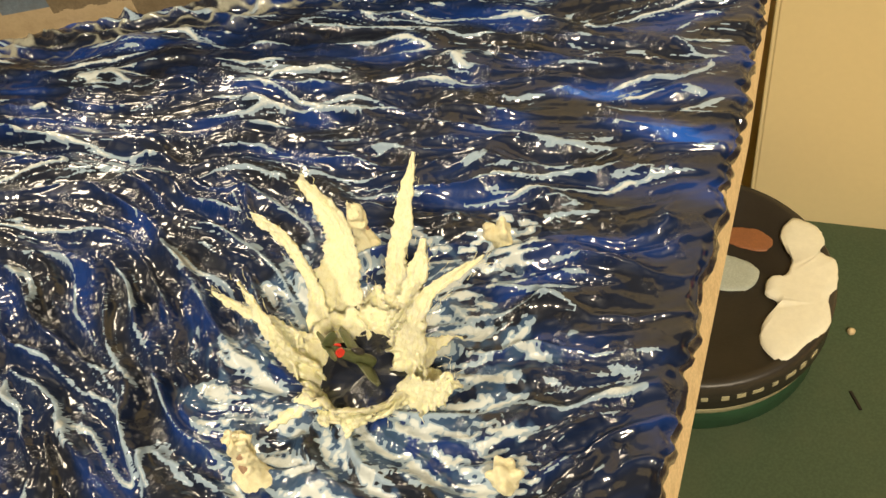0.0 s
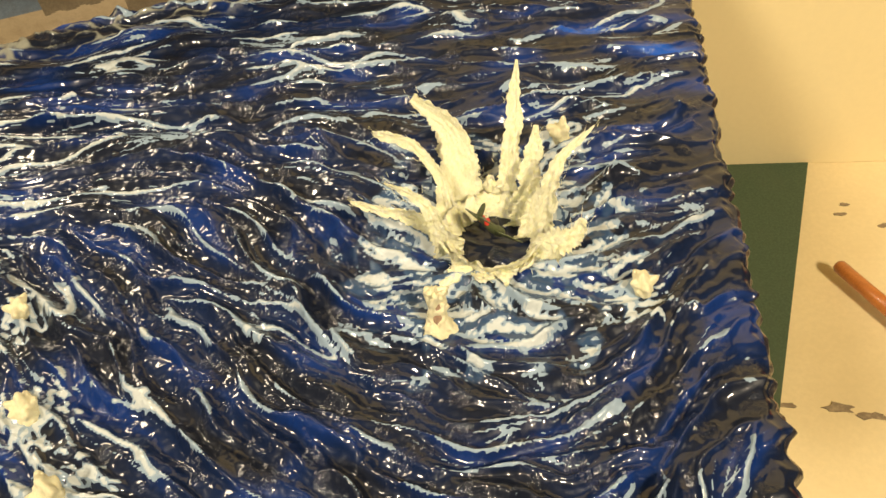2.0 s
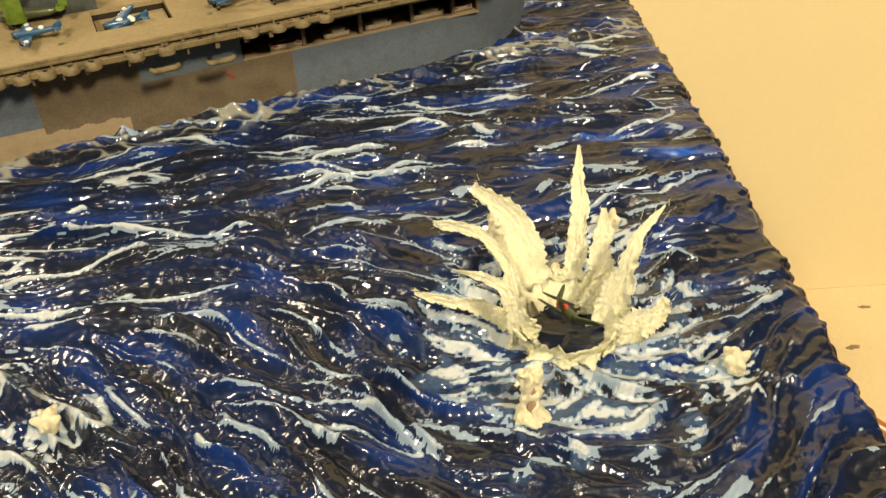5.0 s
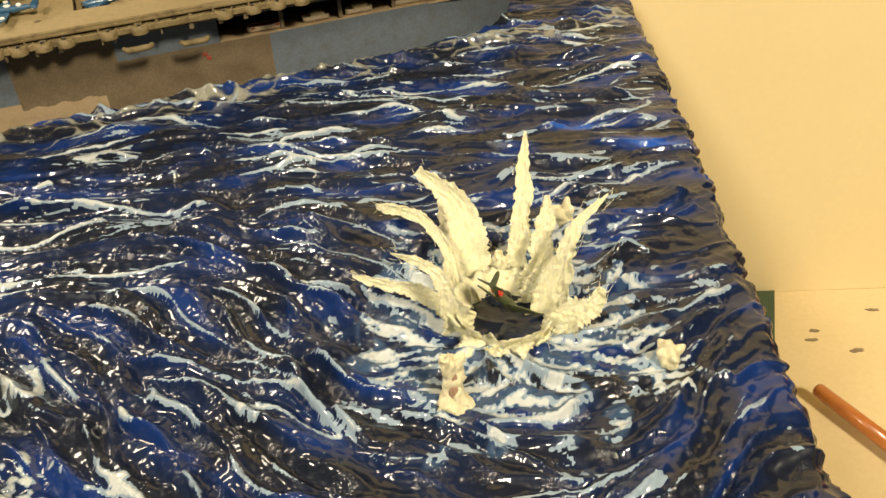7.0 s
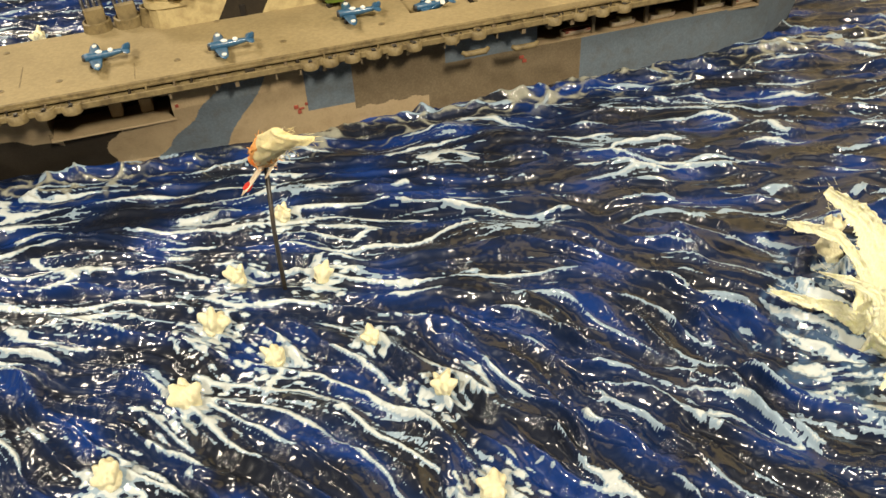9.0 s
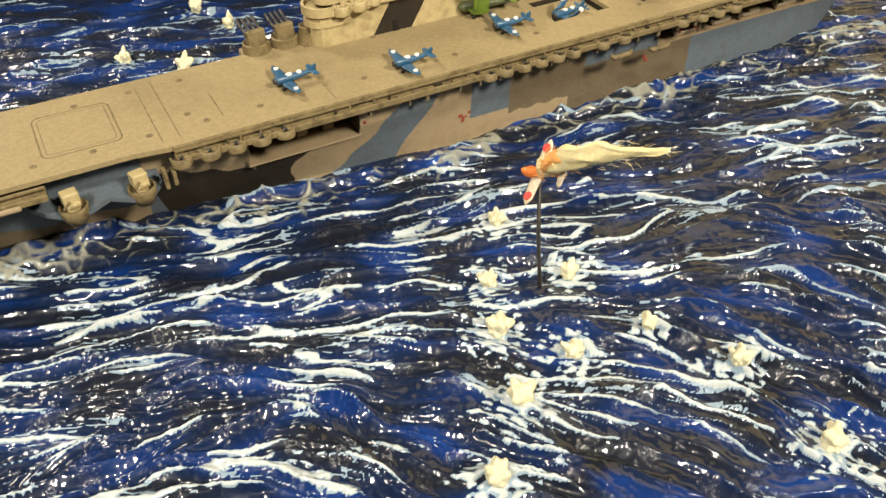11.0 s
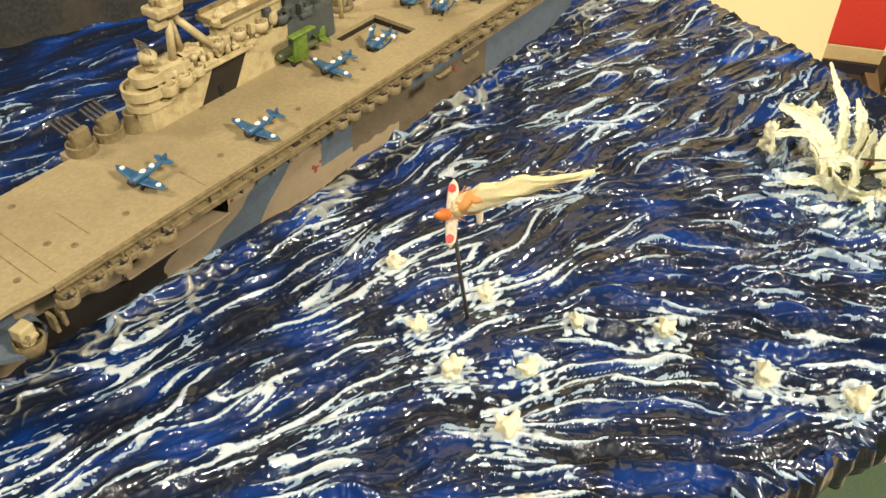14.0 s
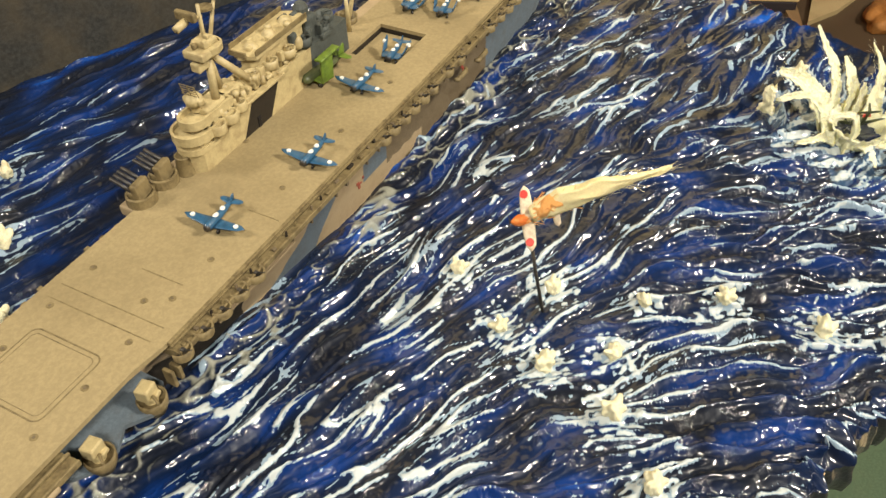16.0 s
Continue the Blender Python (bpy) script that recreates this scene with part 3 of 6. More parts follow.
STARS = [(-0.1497, 0.1674, 1.0), (-0.1634, 0.1476, 1.0), (-0.1452, 0.1402, 1.0), (-0.1390, 0.1164, 0.9), (-0.1590, 0.1178, 1.05),
         (-0.1708, 0.1324, 1.2), (-0.1768, 0.1118, 1.3), (-0.1294, 0.0970, 1.0), (-0.1284, 0.0718, 1.25), (-0.1238, 0.0520, 1.3),
         (-0.1922, 0.0970, 1.25), (-0.0118, 0.0545, 1.05), (-0.0075, 0.1020, 1.1), (-0.1825, 0.3400, 1.2),
         (-0.1750, 0.3228, 1.1), (-0.2164, 0.3120, 1.2), (-0.2000, 0.2952, 1.2), (-0.2223, 0.2700, 1.1)]
foam = 0
for sx, sy, s in STARS:
    r = np.hypot(WX - sx, (WY - sy)) / (0.0043 * s)
    foam = np.maximum(foam, smooth01(1.35 - r + 0.35 * lump + 0.35 * flecks + 0.25 * high, 0.0, 0.5))
    H += 0.0006 * np.exp(-(r / 0.7) ** 2)

# where light blue and white paint sits: crest lines, wash, and round the splashes
# brush lines ride on the rims, thick and thin, and break off; only the ship's side is touched up in white
near_hull = smooth01(WY, 0.12, 0.19) * (1 - smooth01(WY, 0.235, 0.26))
whiter = np.clip(smooth01(-WX, 0.085, 0.15) + 0.40 * near_hull + 0.35 * smooth01(band(0.03), 0.4, 1.2), 0, 1)
lively = 0.34 * near_hull + 0.02 * smooth01(-WX, 0.09, 0.14) + 0.05 * thick
daubed = high + 0.45 * patchy + 0.30 * streak(band(0.0075), 0.010) + 0.04 * flecks + 0.60 * lively
crest = 0.42 * smooth01(daubed, 2.2, 2.5) + 0.34 * smooth01(daubed + 0.35 * whiter + 0.25 * lump, 2.6, 3.2)
# smooth lines along the rims, swelling, tapering and breaking off: light blue, white along the middle
brush = smooth01(patchy - 0.48 * thick + 0.15 * ripple + 0.8 * streak(band(0.012), 0.024) + 1.4 * lively, -0.9, 1.5)
stroke = rim_1 * (0.52 + 0.15 * swell + 0.45 * brush) * smooth01(brush, 0.26, 0.52)
crest = np.maximum(crest, 0.42 * smooth01(stroke, 0.59, 0.69) + 0.34 * (0.2 + 0.8 * whiter) * smooth01(stroke + 0.05 * lump, 0.74, 0.92) * smooth01(brush, 0.35, 0.9))
stroke = rim_2 * (0.52 + 0.15 * swell + 0.40 * brush) * smooth01(brush, 0.45, 0.65)
crest = np.maximum(crest, 0.42 * smooth01(stroke, 0.72, 0.80))
crest *= (0.92 + 0.12 * whiter) * (1 - 0.22 * smooth01(WY, 0.24, 0.26))
crest = np.minimum(crest, 0.44 + 0.32 * whiter)
crest = np.maximum(crest, foam * (0.38 + 0.30 * smooth01(0.7 * lump + 0.6 * flecks, -0.4, 0.9)))
# dry-brushed flecks beside the lines in the livelier stretches
crest = np.maximum(crest, (0.30 + 0.30 * whiter) * smooth01(flecks + 0.55 * patchy + 0.5 * high + 1.2 * lively, 2.7, 3.2))
# flat torn daubs of blue-grey round the splash
ring = smooth01(0.040 - dS + 0.004 * band(0.012), 0.0, 0.018)
daub = 0.8 * streak(band(0.0060), 0.005) + 0.5 * streak(band(0.0028), 0.003) + 0.3 * flecks - 0.9 * (1 - ring)
crest = np.maximum(crest, ring * (0.44 * smooth01(daub + 0.35 * fine, -0.15, 0.15) + 0.22 * smooth01(daub + 0.4 * fine, 0.6, 1.1)))
mist = ring * smooth01(dS, 0.010, 0.013) * smooth01(band(0.010) + 0.4 * lump, -0.9, 0.5)
# crest paint fades out inside the cup, part of its painted shade
crest *= smooth01(dS, 0.0065, 0.0095)
# grey-olive scum in curls where the water meets the hull
silt = smooth01(hull_d, -0.004, 0.0) * np.exp(-(np.maximum(hull_d - 0.006, 0) / 0.0075) ** 2) * (0.15 + 0.60 * smooth01(curls + 0.06 * lump + 0.10 * patchy, 0.36, 0.90))
crest = crest * (1 - 0.5 * np.exp(-(np.maximum(hull_d - 0.003, 0) / 0.004) ** 2))
blueness = 0.50 - 0.04 * thick + 0.10 * band(0.03) + 0.15 * streak(band(0.016), 0.022) + 0.06 * high + 0.05 * smooth01(WY, 0.25, 0.3)

# water inside the splash cup darkened: the cup's shade is in its colour
blueness = blueness - 0.3 * (1 - smooth01(dS, 0.0085, 0.0115))
bluepaint = np.exp(-((WX - 0.018) / 0.011) ** 2 - ((WY - 0.1400 + 0.3 * (WX - 0.018)) / 0.0028) ** 2)
blueness = blueness + 0.9 * bluepaint

# ragged border, left dark
crest *= 1 - 0.75 * smooth01(uu + 0.0012 * lump, U1 - 0.006, U1 - 0.002) * (1 - 0.25 * smooth01(lump, 0.8, 1.6))
crest *= 1 - 0.6 * (1 - smooth01(nn, N0 + 0.001, N0 + 0.005))
du_edge = smooth01(uu, U1 - 0.010, U1)
dn_edge = 1 - smooth01(nn, N0, N0 + 0.010)
H *= 1 - 0.55 * smooth01(uu, U1 - 0.014, U1 - 0.002)
H -= 0.0013 * smooth01(uu, U1 - 0.0022, U1) + 0.0016 * (1 - smooth01(nn, N0, N0 + 0.003))
EDGE_U = 0.0005 * band(0.008) + 0.0003 * np.clip(ridge, -1.2, 1.2) + 0.0002 * lump
EDGE_N = 0.0011 * band(0.009) + 0.0006 * lump
EDGE_IN, EDGE_N0 = 0.0045, 0.14
PX = uu + du_edge * EDGE_U - EDGE_IN * np.clip(1 - nn / EDGE_N0, 0, 1.1) * smooth01(uu, U1 - 0.05, U1)
PN = nn + dn_edge * EDGE_N


def grid_mesh(name, px, py, pz, mat, attrs):
    rows, cols = px.shape
    me = bpy.data.meshes.new(name)
    i = np.arange(rows * cols).reshape(rows, cols)
    quads = np.stack([i[:-1, :-1], i[:-1, 1:], i[1:, 1:], i[1:, :-1]], -1).reshape(-1, 4)
    co = np.stack([px, py, pz], -1).reshape(-1, 3).astype(np.float32)
    me.vertices.add(len(co))
    me.vertices.foreach_set("co", co.ravel())
    me.loops.add(quads.size)
    me.loops.foreach_set("vertex_index", quads.ravel().astype(np.int32))
    me.polygons.add(len(quads))
    me.polygons.foreach_set("loop_start", (np.arange(len(quads)) * 4).astype(np.int32))
    me.polygons.foreach_set("use_smooth", np.ones(len(quads), dtype=bool))
    for k, v in attrs.items():
        me.attributes.new(k, "FLOAT", "POINT").data.foreach_set("value", v.ravel().astype(np.float32))
    me.update()
    me.validate()
    me.materials.append(mat)
    return new(name, me)


crest = 1.06 * blur(crest, 0.00036)
H = blur(H, 0.00030)
H -= np.median(H)
water = grid_mesh("water", PX * UX.x + PN * NY.x, PX * UX.y + PN * NY.y, H, M["sea"], {"crest": crest, "blueness": blueness, "silt": silt, "blister": blister, "mist": mist})
tagged(water, "glossy sculpted sea in dark blue with white crests", "water", "", "structure")


def sea_z(x, y):
    u, n = x * UX.x + y * UX.y, x * NY.x + y * NY.y
    j, i = int(round((n - N0) / STEP)), int(round((u - U0) / STEP))
    return float(H[min(max(j, 0), NN - 1), min(max(i, 0), NU - 1)])


# the base under the water: foam core, gel rim dripping down its sides
base = thing("display_base", "foam display base with dark gel rim", "display base", Matrix.Identity(4))
bm = bmesh.new()
inset = 0.0012
CORE = ((U0 + inset, N0 + inset, 0), (U1 - EDGE_IN - 0.0003, N0 + inset, 1), (U1 - 0.0004, EDGE_N0, 1), (U1 - 0.0004, N1 - inset, 1), (U0 + inset, N1 - inset, 0))
core_top = [bm.verts.new(un(u, n, -0.0030)) for u, n, _ in CORE]
core_low = [bm.verts.new(un(u + 0.0022 * side, n, -0.0140)) for u, n, side in CORE]
bm.faces.new(core_top)
bm.faces.new(core_low[::-1])
for k in range(5):
    bm.faces.new((core_low[k], core_low[(k + 1) % 5], core_top[(k + 1) % 5], core_top[k]))
part("core", bm, M["foam"], base, "cream foam core")


def rim(name, us, ns, out, seed, deep=-0.0125, vary=0.002):
    """A skirt of gel from the border of the water down the side."""
    n_rows = 9
    bm = bmesh.new()
    cols = []
    nz = noise
    for k, (u, n, z) in enumerate(zip(us, ns, out[2])):
        col = []
        for r in range(n_rows):
            f = r / (n_rows - 1)
            p = Vector((u * 260, n * 260, f * 2.2 + seed))
            bulge = 0.0007 * math.sin(f * 3.1) + 0.0010 * nz.noise(p) * math.sin(min(1, f * 3) * 1.57)
            low = deep + vary * nz.noise(Vector((u * 120 + seed, n * 120, 0))) + 0.5 * vary * nz.noise(Vector((u * 420 + seed, n * 420, 0)))
            col.append(bm.verts.new(un(u + out[0] * bulge, n + out[1] * bulge, z * (1 - f) + low * f)))
        cols.append(col)
    for a, b in zip(cols, cols[1:]):
        for r in range(n_rows - 1):
            bm.faces.new((a[r], b[r], b[r + 1], a[r + 1]))
    return part(name, bm, M["rim"], base, "lumpy dark gel", True)


rim("rim", PX[::2, -1], PN[::2, -1], (1, 0, H[::2, -1]), 3.0, -0.0042, 0.0042)
rim("rim", PX[0, ::2], PN[0, ::2], (0, -1, H[0, ::2]), 7.0)
rim("rim", PX[-1, ::2], PN[-1, ::2], (0, 1, H[-1, ::2]), 9.0)
rim("rim", PX[::2, 0], PN[::2, 0], (-1, 0, H[::2, 0]), 5.0)
slab("support_box", (-0.42, -0.12), (0.05, 0.24), TABLE_Z + 0.002, -0.014, M["kraft"], "plain brown carton under the display base", "box", "thing", 0.002)


# ---- the splash: a crown of torn fibre leaves round a sinking plane ----
def glide(pts, f):
    """A smooth curve through the given points."""
    k = len(pts) - 1
    i = min(k - 1, int(f * k))
    q = f * k - i
    p1, p2 = pts[i], pts[i + 1]
    p0 = pts[i - 1] if i else p1 * 2 - p2
    p3 = pts[i + 2] if i + 2 <= k else p2 * 2 - p1
    return (p1 * 2 + (p2 - p0) * q + (p0 * 2 - p1 * 5 + p2 * 4 - p3) * q * q + (p1 * 3 - p0 - p2 * 3 + p3) * q ** 3) * 0.5


def leaf(bm, spine, widths, face, seed, cup=0.12, ragged=0.3, thick=0.0006, rows=40, cols=12):
    """A torn leaf of stiffened fibre along a spine; widths run from foot to tip, face is the way its flat side looks."""
    spine, face = [Vector(p) for p in spine], Vector(face).normalized()
    wide = [Vector((w, 0, 0)) for w in widths]
    layers = ([], [])
    for i in range(rows + 1):
        f = i / rows
        c = glide(spine, f)
        axis = (glide(spine, min(1, f + 0.04)) - glide(spine, max(0, f - 0.04))).normalized()
        fc = (face - axis * face.dot(axis)).normalized()
        side = axis.cross(fc).normalized()
        w = max(0.0003, glide(wide, f).x) * (1 + 0.6 * ragged * noise.noise(Vector((f * 5, seed, 0.3))))
        c = c + side * w * 0.22 * noise.noise(Vector((f * 3.5, seed, 7.7)))
        row0, row1 = [], []
        for j in range(cols + 1):
            s = 2 * j / cols - 1
            edge = abs(s) ** 3
            jag = 1 + ragged * edge * (0.6 * noise.noise(Vector((f * 11, s + seed * 3, 1.7))) + 0.7 * noise.noise(Vector((f * 34, s * 2 + seed * 5, 4.1))) + 0.7 * noise.noise(Vector((f * 80, s * 2 + seed * 7, 2.2))))
            p = c + side * (s * w * 0.5 * jag) + fc * (cup * w * (s * s - 0.4))
            # fibres run up the leaf and cross at slight angles
            g = Vector((s * w * 900 + seed * 9 + f * 2.5, f * 7, seed))
            q = p * 520 + Vector((seed, 0, 0))
            p = p + fc * (0.00030 * noise.noise(g) + 0.00022 * noise.noise(g * 2.1 + Vector((0, 3, 0))) + 0.00028 * noise.noise(q * 0.7) + 0.00034 * noise.noise(q * 2.6) + 0.00018 * noise.noise(q * 6.0))
            th = thick * (1 - 0.7 * abs(s)) * (1.15 - 0.8 * f) + 0.00012
            row0.append(bm.verts.new(p + fc * th))
            row1.append(bm.verts.new(p - fc * th))
        layers[0].append(row0)
        layers[1].append(row1)
    a, b = layers
    for i in range(rows):
        for j in range(cols):
            bm.faces.new((a[i][j], a[i][j + 1], a[i + 1][j + 1], a[i + 1][j]))
            bm.faces.new((b[i][j + 1], b[i][j], b[i + 1][j], b[i + 1][j + 1]))
        for j in (0, cols):
            bm.faces.new((a[i][j], a[i + 1][j], b[i + 1][j], b[i][j]))
    for i in (0, rows):
        for j in range(cols):
            bm.faces.new((a[i][j], b[i][j], b[i][j + 1], a[i][j + 1]))


def hairs(bm, foot, tip, count, length, seed, spread_r=0.0015, thick=0.00006, drift=0.4):
    rng = random.Random(seed)
    foot, tip = Vector(foot), Vector(tip)
    for _ in range(count):
        f = rng.random()
        p = foot.lerp(tip, f) + Vector([rng.uniform(-1, 1) * spread_r for _ in range(3)])
        d = (Vector([rng.uniform(-1, 1) for _ in range(3)]).normalized() + (tip - foot).normalized() * drift * 2).normalized()
        e = Vector([rng.uniform(-1, 1) for _ in range(3)]) * length * 0.35
        ln = length * rng.uniform(0.4, 1.0)
        tube(bm, [p, p + d * ln * 0.5 + e * 0.4, p + d * ln + e], [thick, thick * 0.9, thick * 0.5], 4, False)


splash = thing("water_splash", "tall crown splash of torn white stiffened fibre", "splash", Matrix.Identity(4))
SC = Vector((SPLASH[0], SPLASH[1], 0.0))
FACE = Vector((-0.50, -0.75, 0.32))


def tall_leaf(seed, widths, *spine):
    out = (Vector(spine[0]) - SC).normalized()
    bm = bmesh.new()
    leaf(bm, spine, [w * 0.001 for w in widths], FACE - out * 0.2, seed, 0.22, 0.46, 0.0004, 64, 18)
    for p, q in zip(spine, spine[1:]):
        hairs(bm, p, q, 30, 0.0015, seed, 0.00028 * widths[1], 0.00005, 0.9)
    part("leaf", bm, M["fibre"], splash, "", True)


tall_leaf(1, (8.5, 5.6, 3.6, 4.0, 3.8, 2.6, 0.5), (-0.0272, 0.0868, -0.001), (-0.0258, 0.0885, 0.0080), (-0.0240, 0.0915, 0.0160), (-0.0188, 0.1000, 0.0272))
tall_leaf(2, (8.0, 8.2, 8.2, 7.4, 5.6, 3.6, 2.2), (-0.0352, 0.0868, -0.001), (-0.0350, 0.0920, 0.0085), (-0.0345, 0.0985, 0.0150), (-0.0400, 0.1062, 0.0205))
tall_leaf(3, (5.5, 4.0, 2.4, 2.0, 2.2, 2.4, 1.0), (-0.0405, 0.0855, -0.001), (-0.0402, 0.0910, 0.0095), (-0.0440, 0.0972, 0.0160), (-0.0503, 0.1040, 0.0158))
tall_leaf(4, (6.5, 5.2, 3.8, 2.8, 2.2, 1.5, 0.4), (-0.0428, 0.0800, -0.001), (-0.0450, 0.0792, 0.0090), (-0.0472, 0.0822, 0.0146), (-0.0520, 0.0905, 0.0136))
tall_leaf(5, (4.5, 3.8, 3.2, 2.8, 2.2, 1.6, 0.5), (-0.0420, 0.0840, 0.001), (-0.0475, 0.0868, 0.0052), (-0.0535, 0.0905, 0.0066), (-0.0592, 0.0943, 0.0078))
tall_leaf(6, (7.0, 6.2, 5.4, 4.6, 4.2, 3.4, 1.0), (-0.0252, 0.0822, -0.001), (-0.0240, 0.0828, 0.0065), (-0.0218, 0.0850, 0.0125), (-0.0193, 0.0890, 0.0185))
tall_leaf(7, (8.0, 7.6, 6.0, 3.6, 2.6, 1.7, 0.3), (-0.0245, 0.0752, -0.001), (-0.0232, 0.0762, 0.0085), (-0.0195, 0.0775, 0.0178), (-0.0100, 0.0820, 0.0202))
tall_leaf(8, (6.5, 5.6, 4.8, 3.4, 1.2), (-0.0262, 0.0712, -0.001), (-0.0240, 0.0700, 0.0040), (-0.0200, 0.0685, 0.0062), (-0.0178, 0.0690, 0.0092))
tall_leaf(9, (8.0, 7.5, 6.0, 3.4, 1.2), (-0.0305, 0.0872, -0.001), (-0.0300, 0.0885, 0.0035), (-0.0292, 0.0905, 0.0072))
tall_leaf(10, (6.0, 5.2, 4.4, 3.0, 0.8), (-0.0262, 0.0800, -0.001), (-0.0250, 0.0800, 0.0060), (-0.0226, 0.0805, 0.0125))
# the wall of the cup, high at the back, low in front
bm = bmesh.new()
cols = []
for k in range(97):
    a = 6.28319 * k / 96
    back = 0.5 + 0.5 * math.cos(a - radians(80))
    ang_v = Vector((math.cos(a), math.sin(a), 0))
    hgt = 0.0036 + 0.0014 * back + 0.0016 * noise.noise(Vector((math.cos(a) * 5, math.sin(a) * 5, 2))) + 0.0012 * noise.noise(Vector((math.cos(a) * 16, math.sin(a) * 16, 5)))
    col = []
    for r in range(13):
        f = r / 12
        g = f if f <= 0.5 else 1 - f
        p = SC + ang_v * (0.0086 + 0.0016 * (2 * g) ** 2 + (0.0 if f <= 0.5 else -0.0007 * (1 - 2 * g) - 0.0003)) + Vector((0, 0, -0.0012 + (hgt + 0.0012) * 2 * g))
        q = p * 520
        p += ang_v * (0.0007 * noise.noise(q) + 0.0005 * noise.noise(q * 2.7)) + Vector((0, 0, 0.0005 * noise.noise(q * 2.1)))
        col.append(bm.verts.new(p))
    cols.append(col)
for p, q in zip(cols, cols[1:]):
    for r in range(12):
        bm.faces.new((p[r], q[r], q[r + 1], p[r + 1]))
bmesh.ops.remove_doubles(bm, verts=bm.verts[:], dist=1e-6)
part("cup_wall", bm, M["fibre"], splash, "", True)
rng = random.Random(5)
for k in range(15):
    ang = 360 / 15 * k + rng.uniform(-9, 9)
    a = radians(ang)
    out = Vector((math.cos(a), math.sin(a), 0))
    back = 1.0 if 10 < ang < 175 else 0.42
    foot = SC + out * (0.0085 + rng.uniform(-0.0005, 0.001)) + Vector((0, 0, -0.001))
    tip = foot + out * rng.uniform(0.0015, 0.004) + Vector((0, 0, rng.uniform(0.0040, 0.0068) * back))
    bm = bmesh.new()
    w = rng.uniform(0.0052, 0.0078)
    leaf(bm, (foot, foot.lerp(tip, 0.5) - out * 0.0006, tip), (w, w, w * 0.75, w * 0.2), -out, 40 + k, 0.12, 0.5, 0.0006, 18, 10)
    hairs(bm, foot, tip, 6, 0.0022, 100 + k)
    part("rim_leaf", bm, M["fibre"], splash, "", True)
for k, (ang, ln) in enumerate(((-100, 0.0030), (-152, 0.008), (-20, 0.007), (12, 0.007))):
    a = radians(ang)
    out = Vector((math.cos(a), math.sin(a), 0))
    foot = SC + out * 0.009 + Vector((0, 0, 0.0010))
    tip = SC + out * (0.0105 + ln)
    tip.z = sea_z(tip.x, tip.y) + 0.0002
    bm = bmesh.new()
    leaf(bm, (foot, foot.lerp(tip, 0.5) + Vector((0, 0, 0.0005)), tip), (0.0034, 0.003, 0.002, 0.0006), (0, 0, 1), 70 + k, -0.10, 0.6, 0.0003, 18, 8)
    part("trailing_strand", bm, M["fibre"], splash, "", True)


# ---- planes ----
def wing(bm, root, tip, chord0, chord1, thick, mat=0, sweep=0.0, up=(0, 0, 1)):
    """One wing panel from root to tip, chord along x, rounded at its tip."""
    root, tip, up = Vector(root), Vector(tip), Vector(up).normalized()
    rings = []
    for i in range(7):
        f = i / 6
        ch = (chord0 + (chord1 - chord0) * f) * math.sqrt(max(0.03, 1 - max(0, (f - 0.72) / 0.28) ** 2))
        c = root.lerp(tip, f) + Vector((sweep * f, 0, 0))
        th = thick * (1 - 0.55 * f)
        ring = []
        for k in range(10):
            a = 6.28319 * k / 10
            ring.append(bm.verts.new(c + Vector((math.cos(a) * ch * 0.5, 0, 0)) + up * (math.sin(a) * th * 0.5)))
        rings.append(ring)
    fs = []
    for a, b in zip(rings, rings[1:]):
        for k in range(10):
            fs.append(bm.faces.new((a[k], a[(k + 1) % 10], b[(k + 1) % 10], b[k])))
    fs += [bm.faces.new(rings[-1]), bm.faces.new(rings[0][::-1])]
    for f in fs:
        f.material_index = mat


def disc(bm, c, r, axis=(0, 0, 1), h=0.00012, seg=12):
    ax = Vector(axis).normalized()
    tube(bm, [Vector(c) - ax * h, Vector(c) + ax * h], [r, r], seg, True, 0, 1.0, (1, 0, 0) if abs(ax.x) < 0.9 else (0, 1, 0))


def plane_body(bm, s=1.0):
    xs = (-0.0057, -0.0054, -0.0045, -0.0028, -0.0010, 0.0015, 0.0040, 0.0060, 0.0066)
    r = (0.0005, 0.00095, 0.00108, 0.00108, 0.00104, 0.00086, 0.00062, 0.00042, 0.0002)
    tube(bm, [(x * s, 0, (0.00015 if x > 0.002 else 0) * s) for x in xs], [q * s for q in r], 12, True, 0, 1.1)


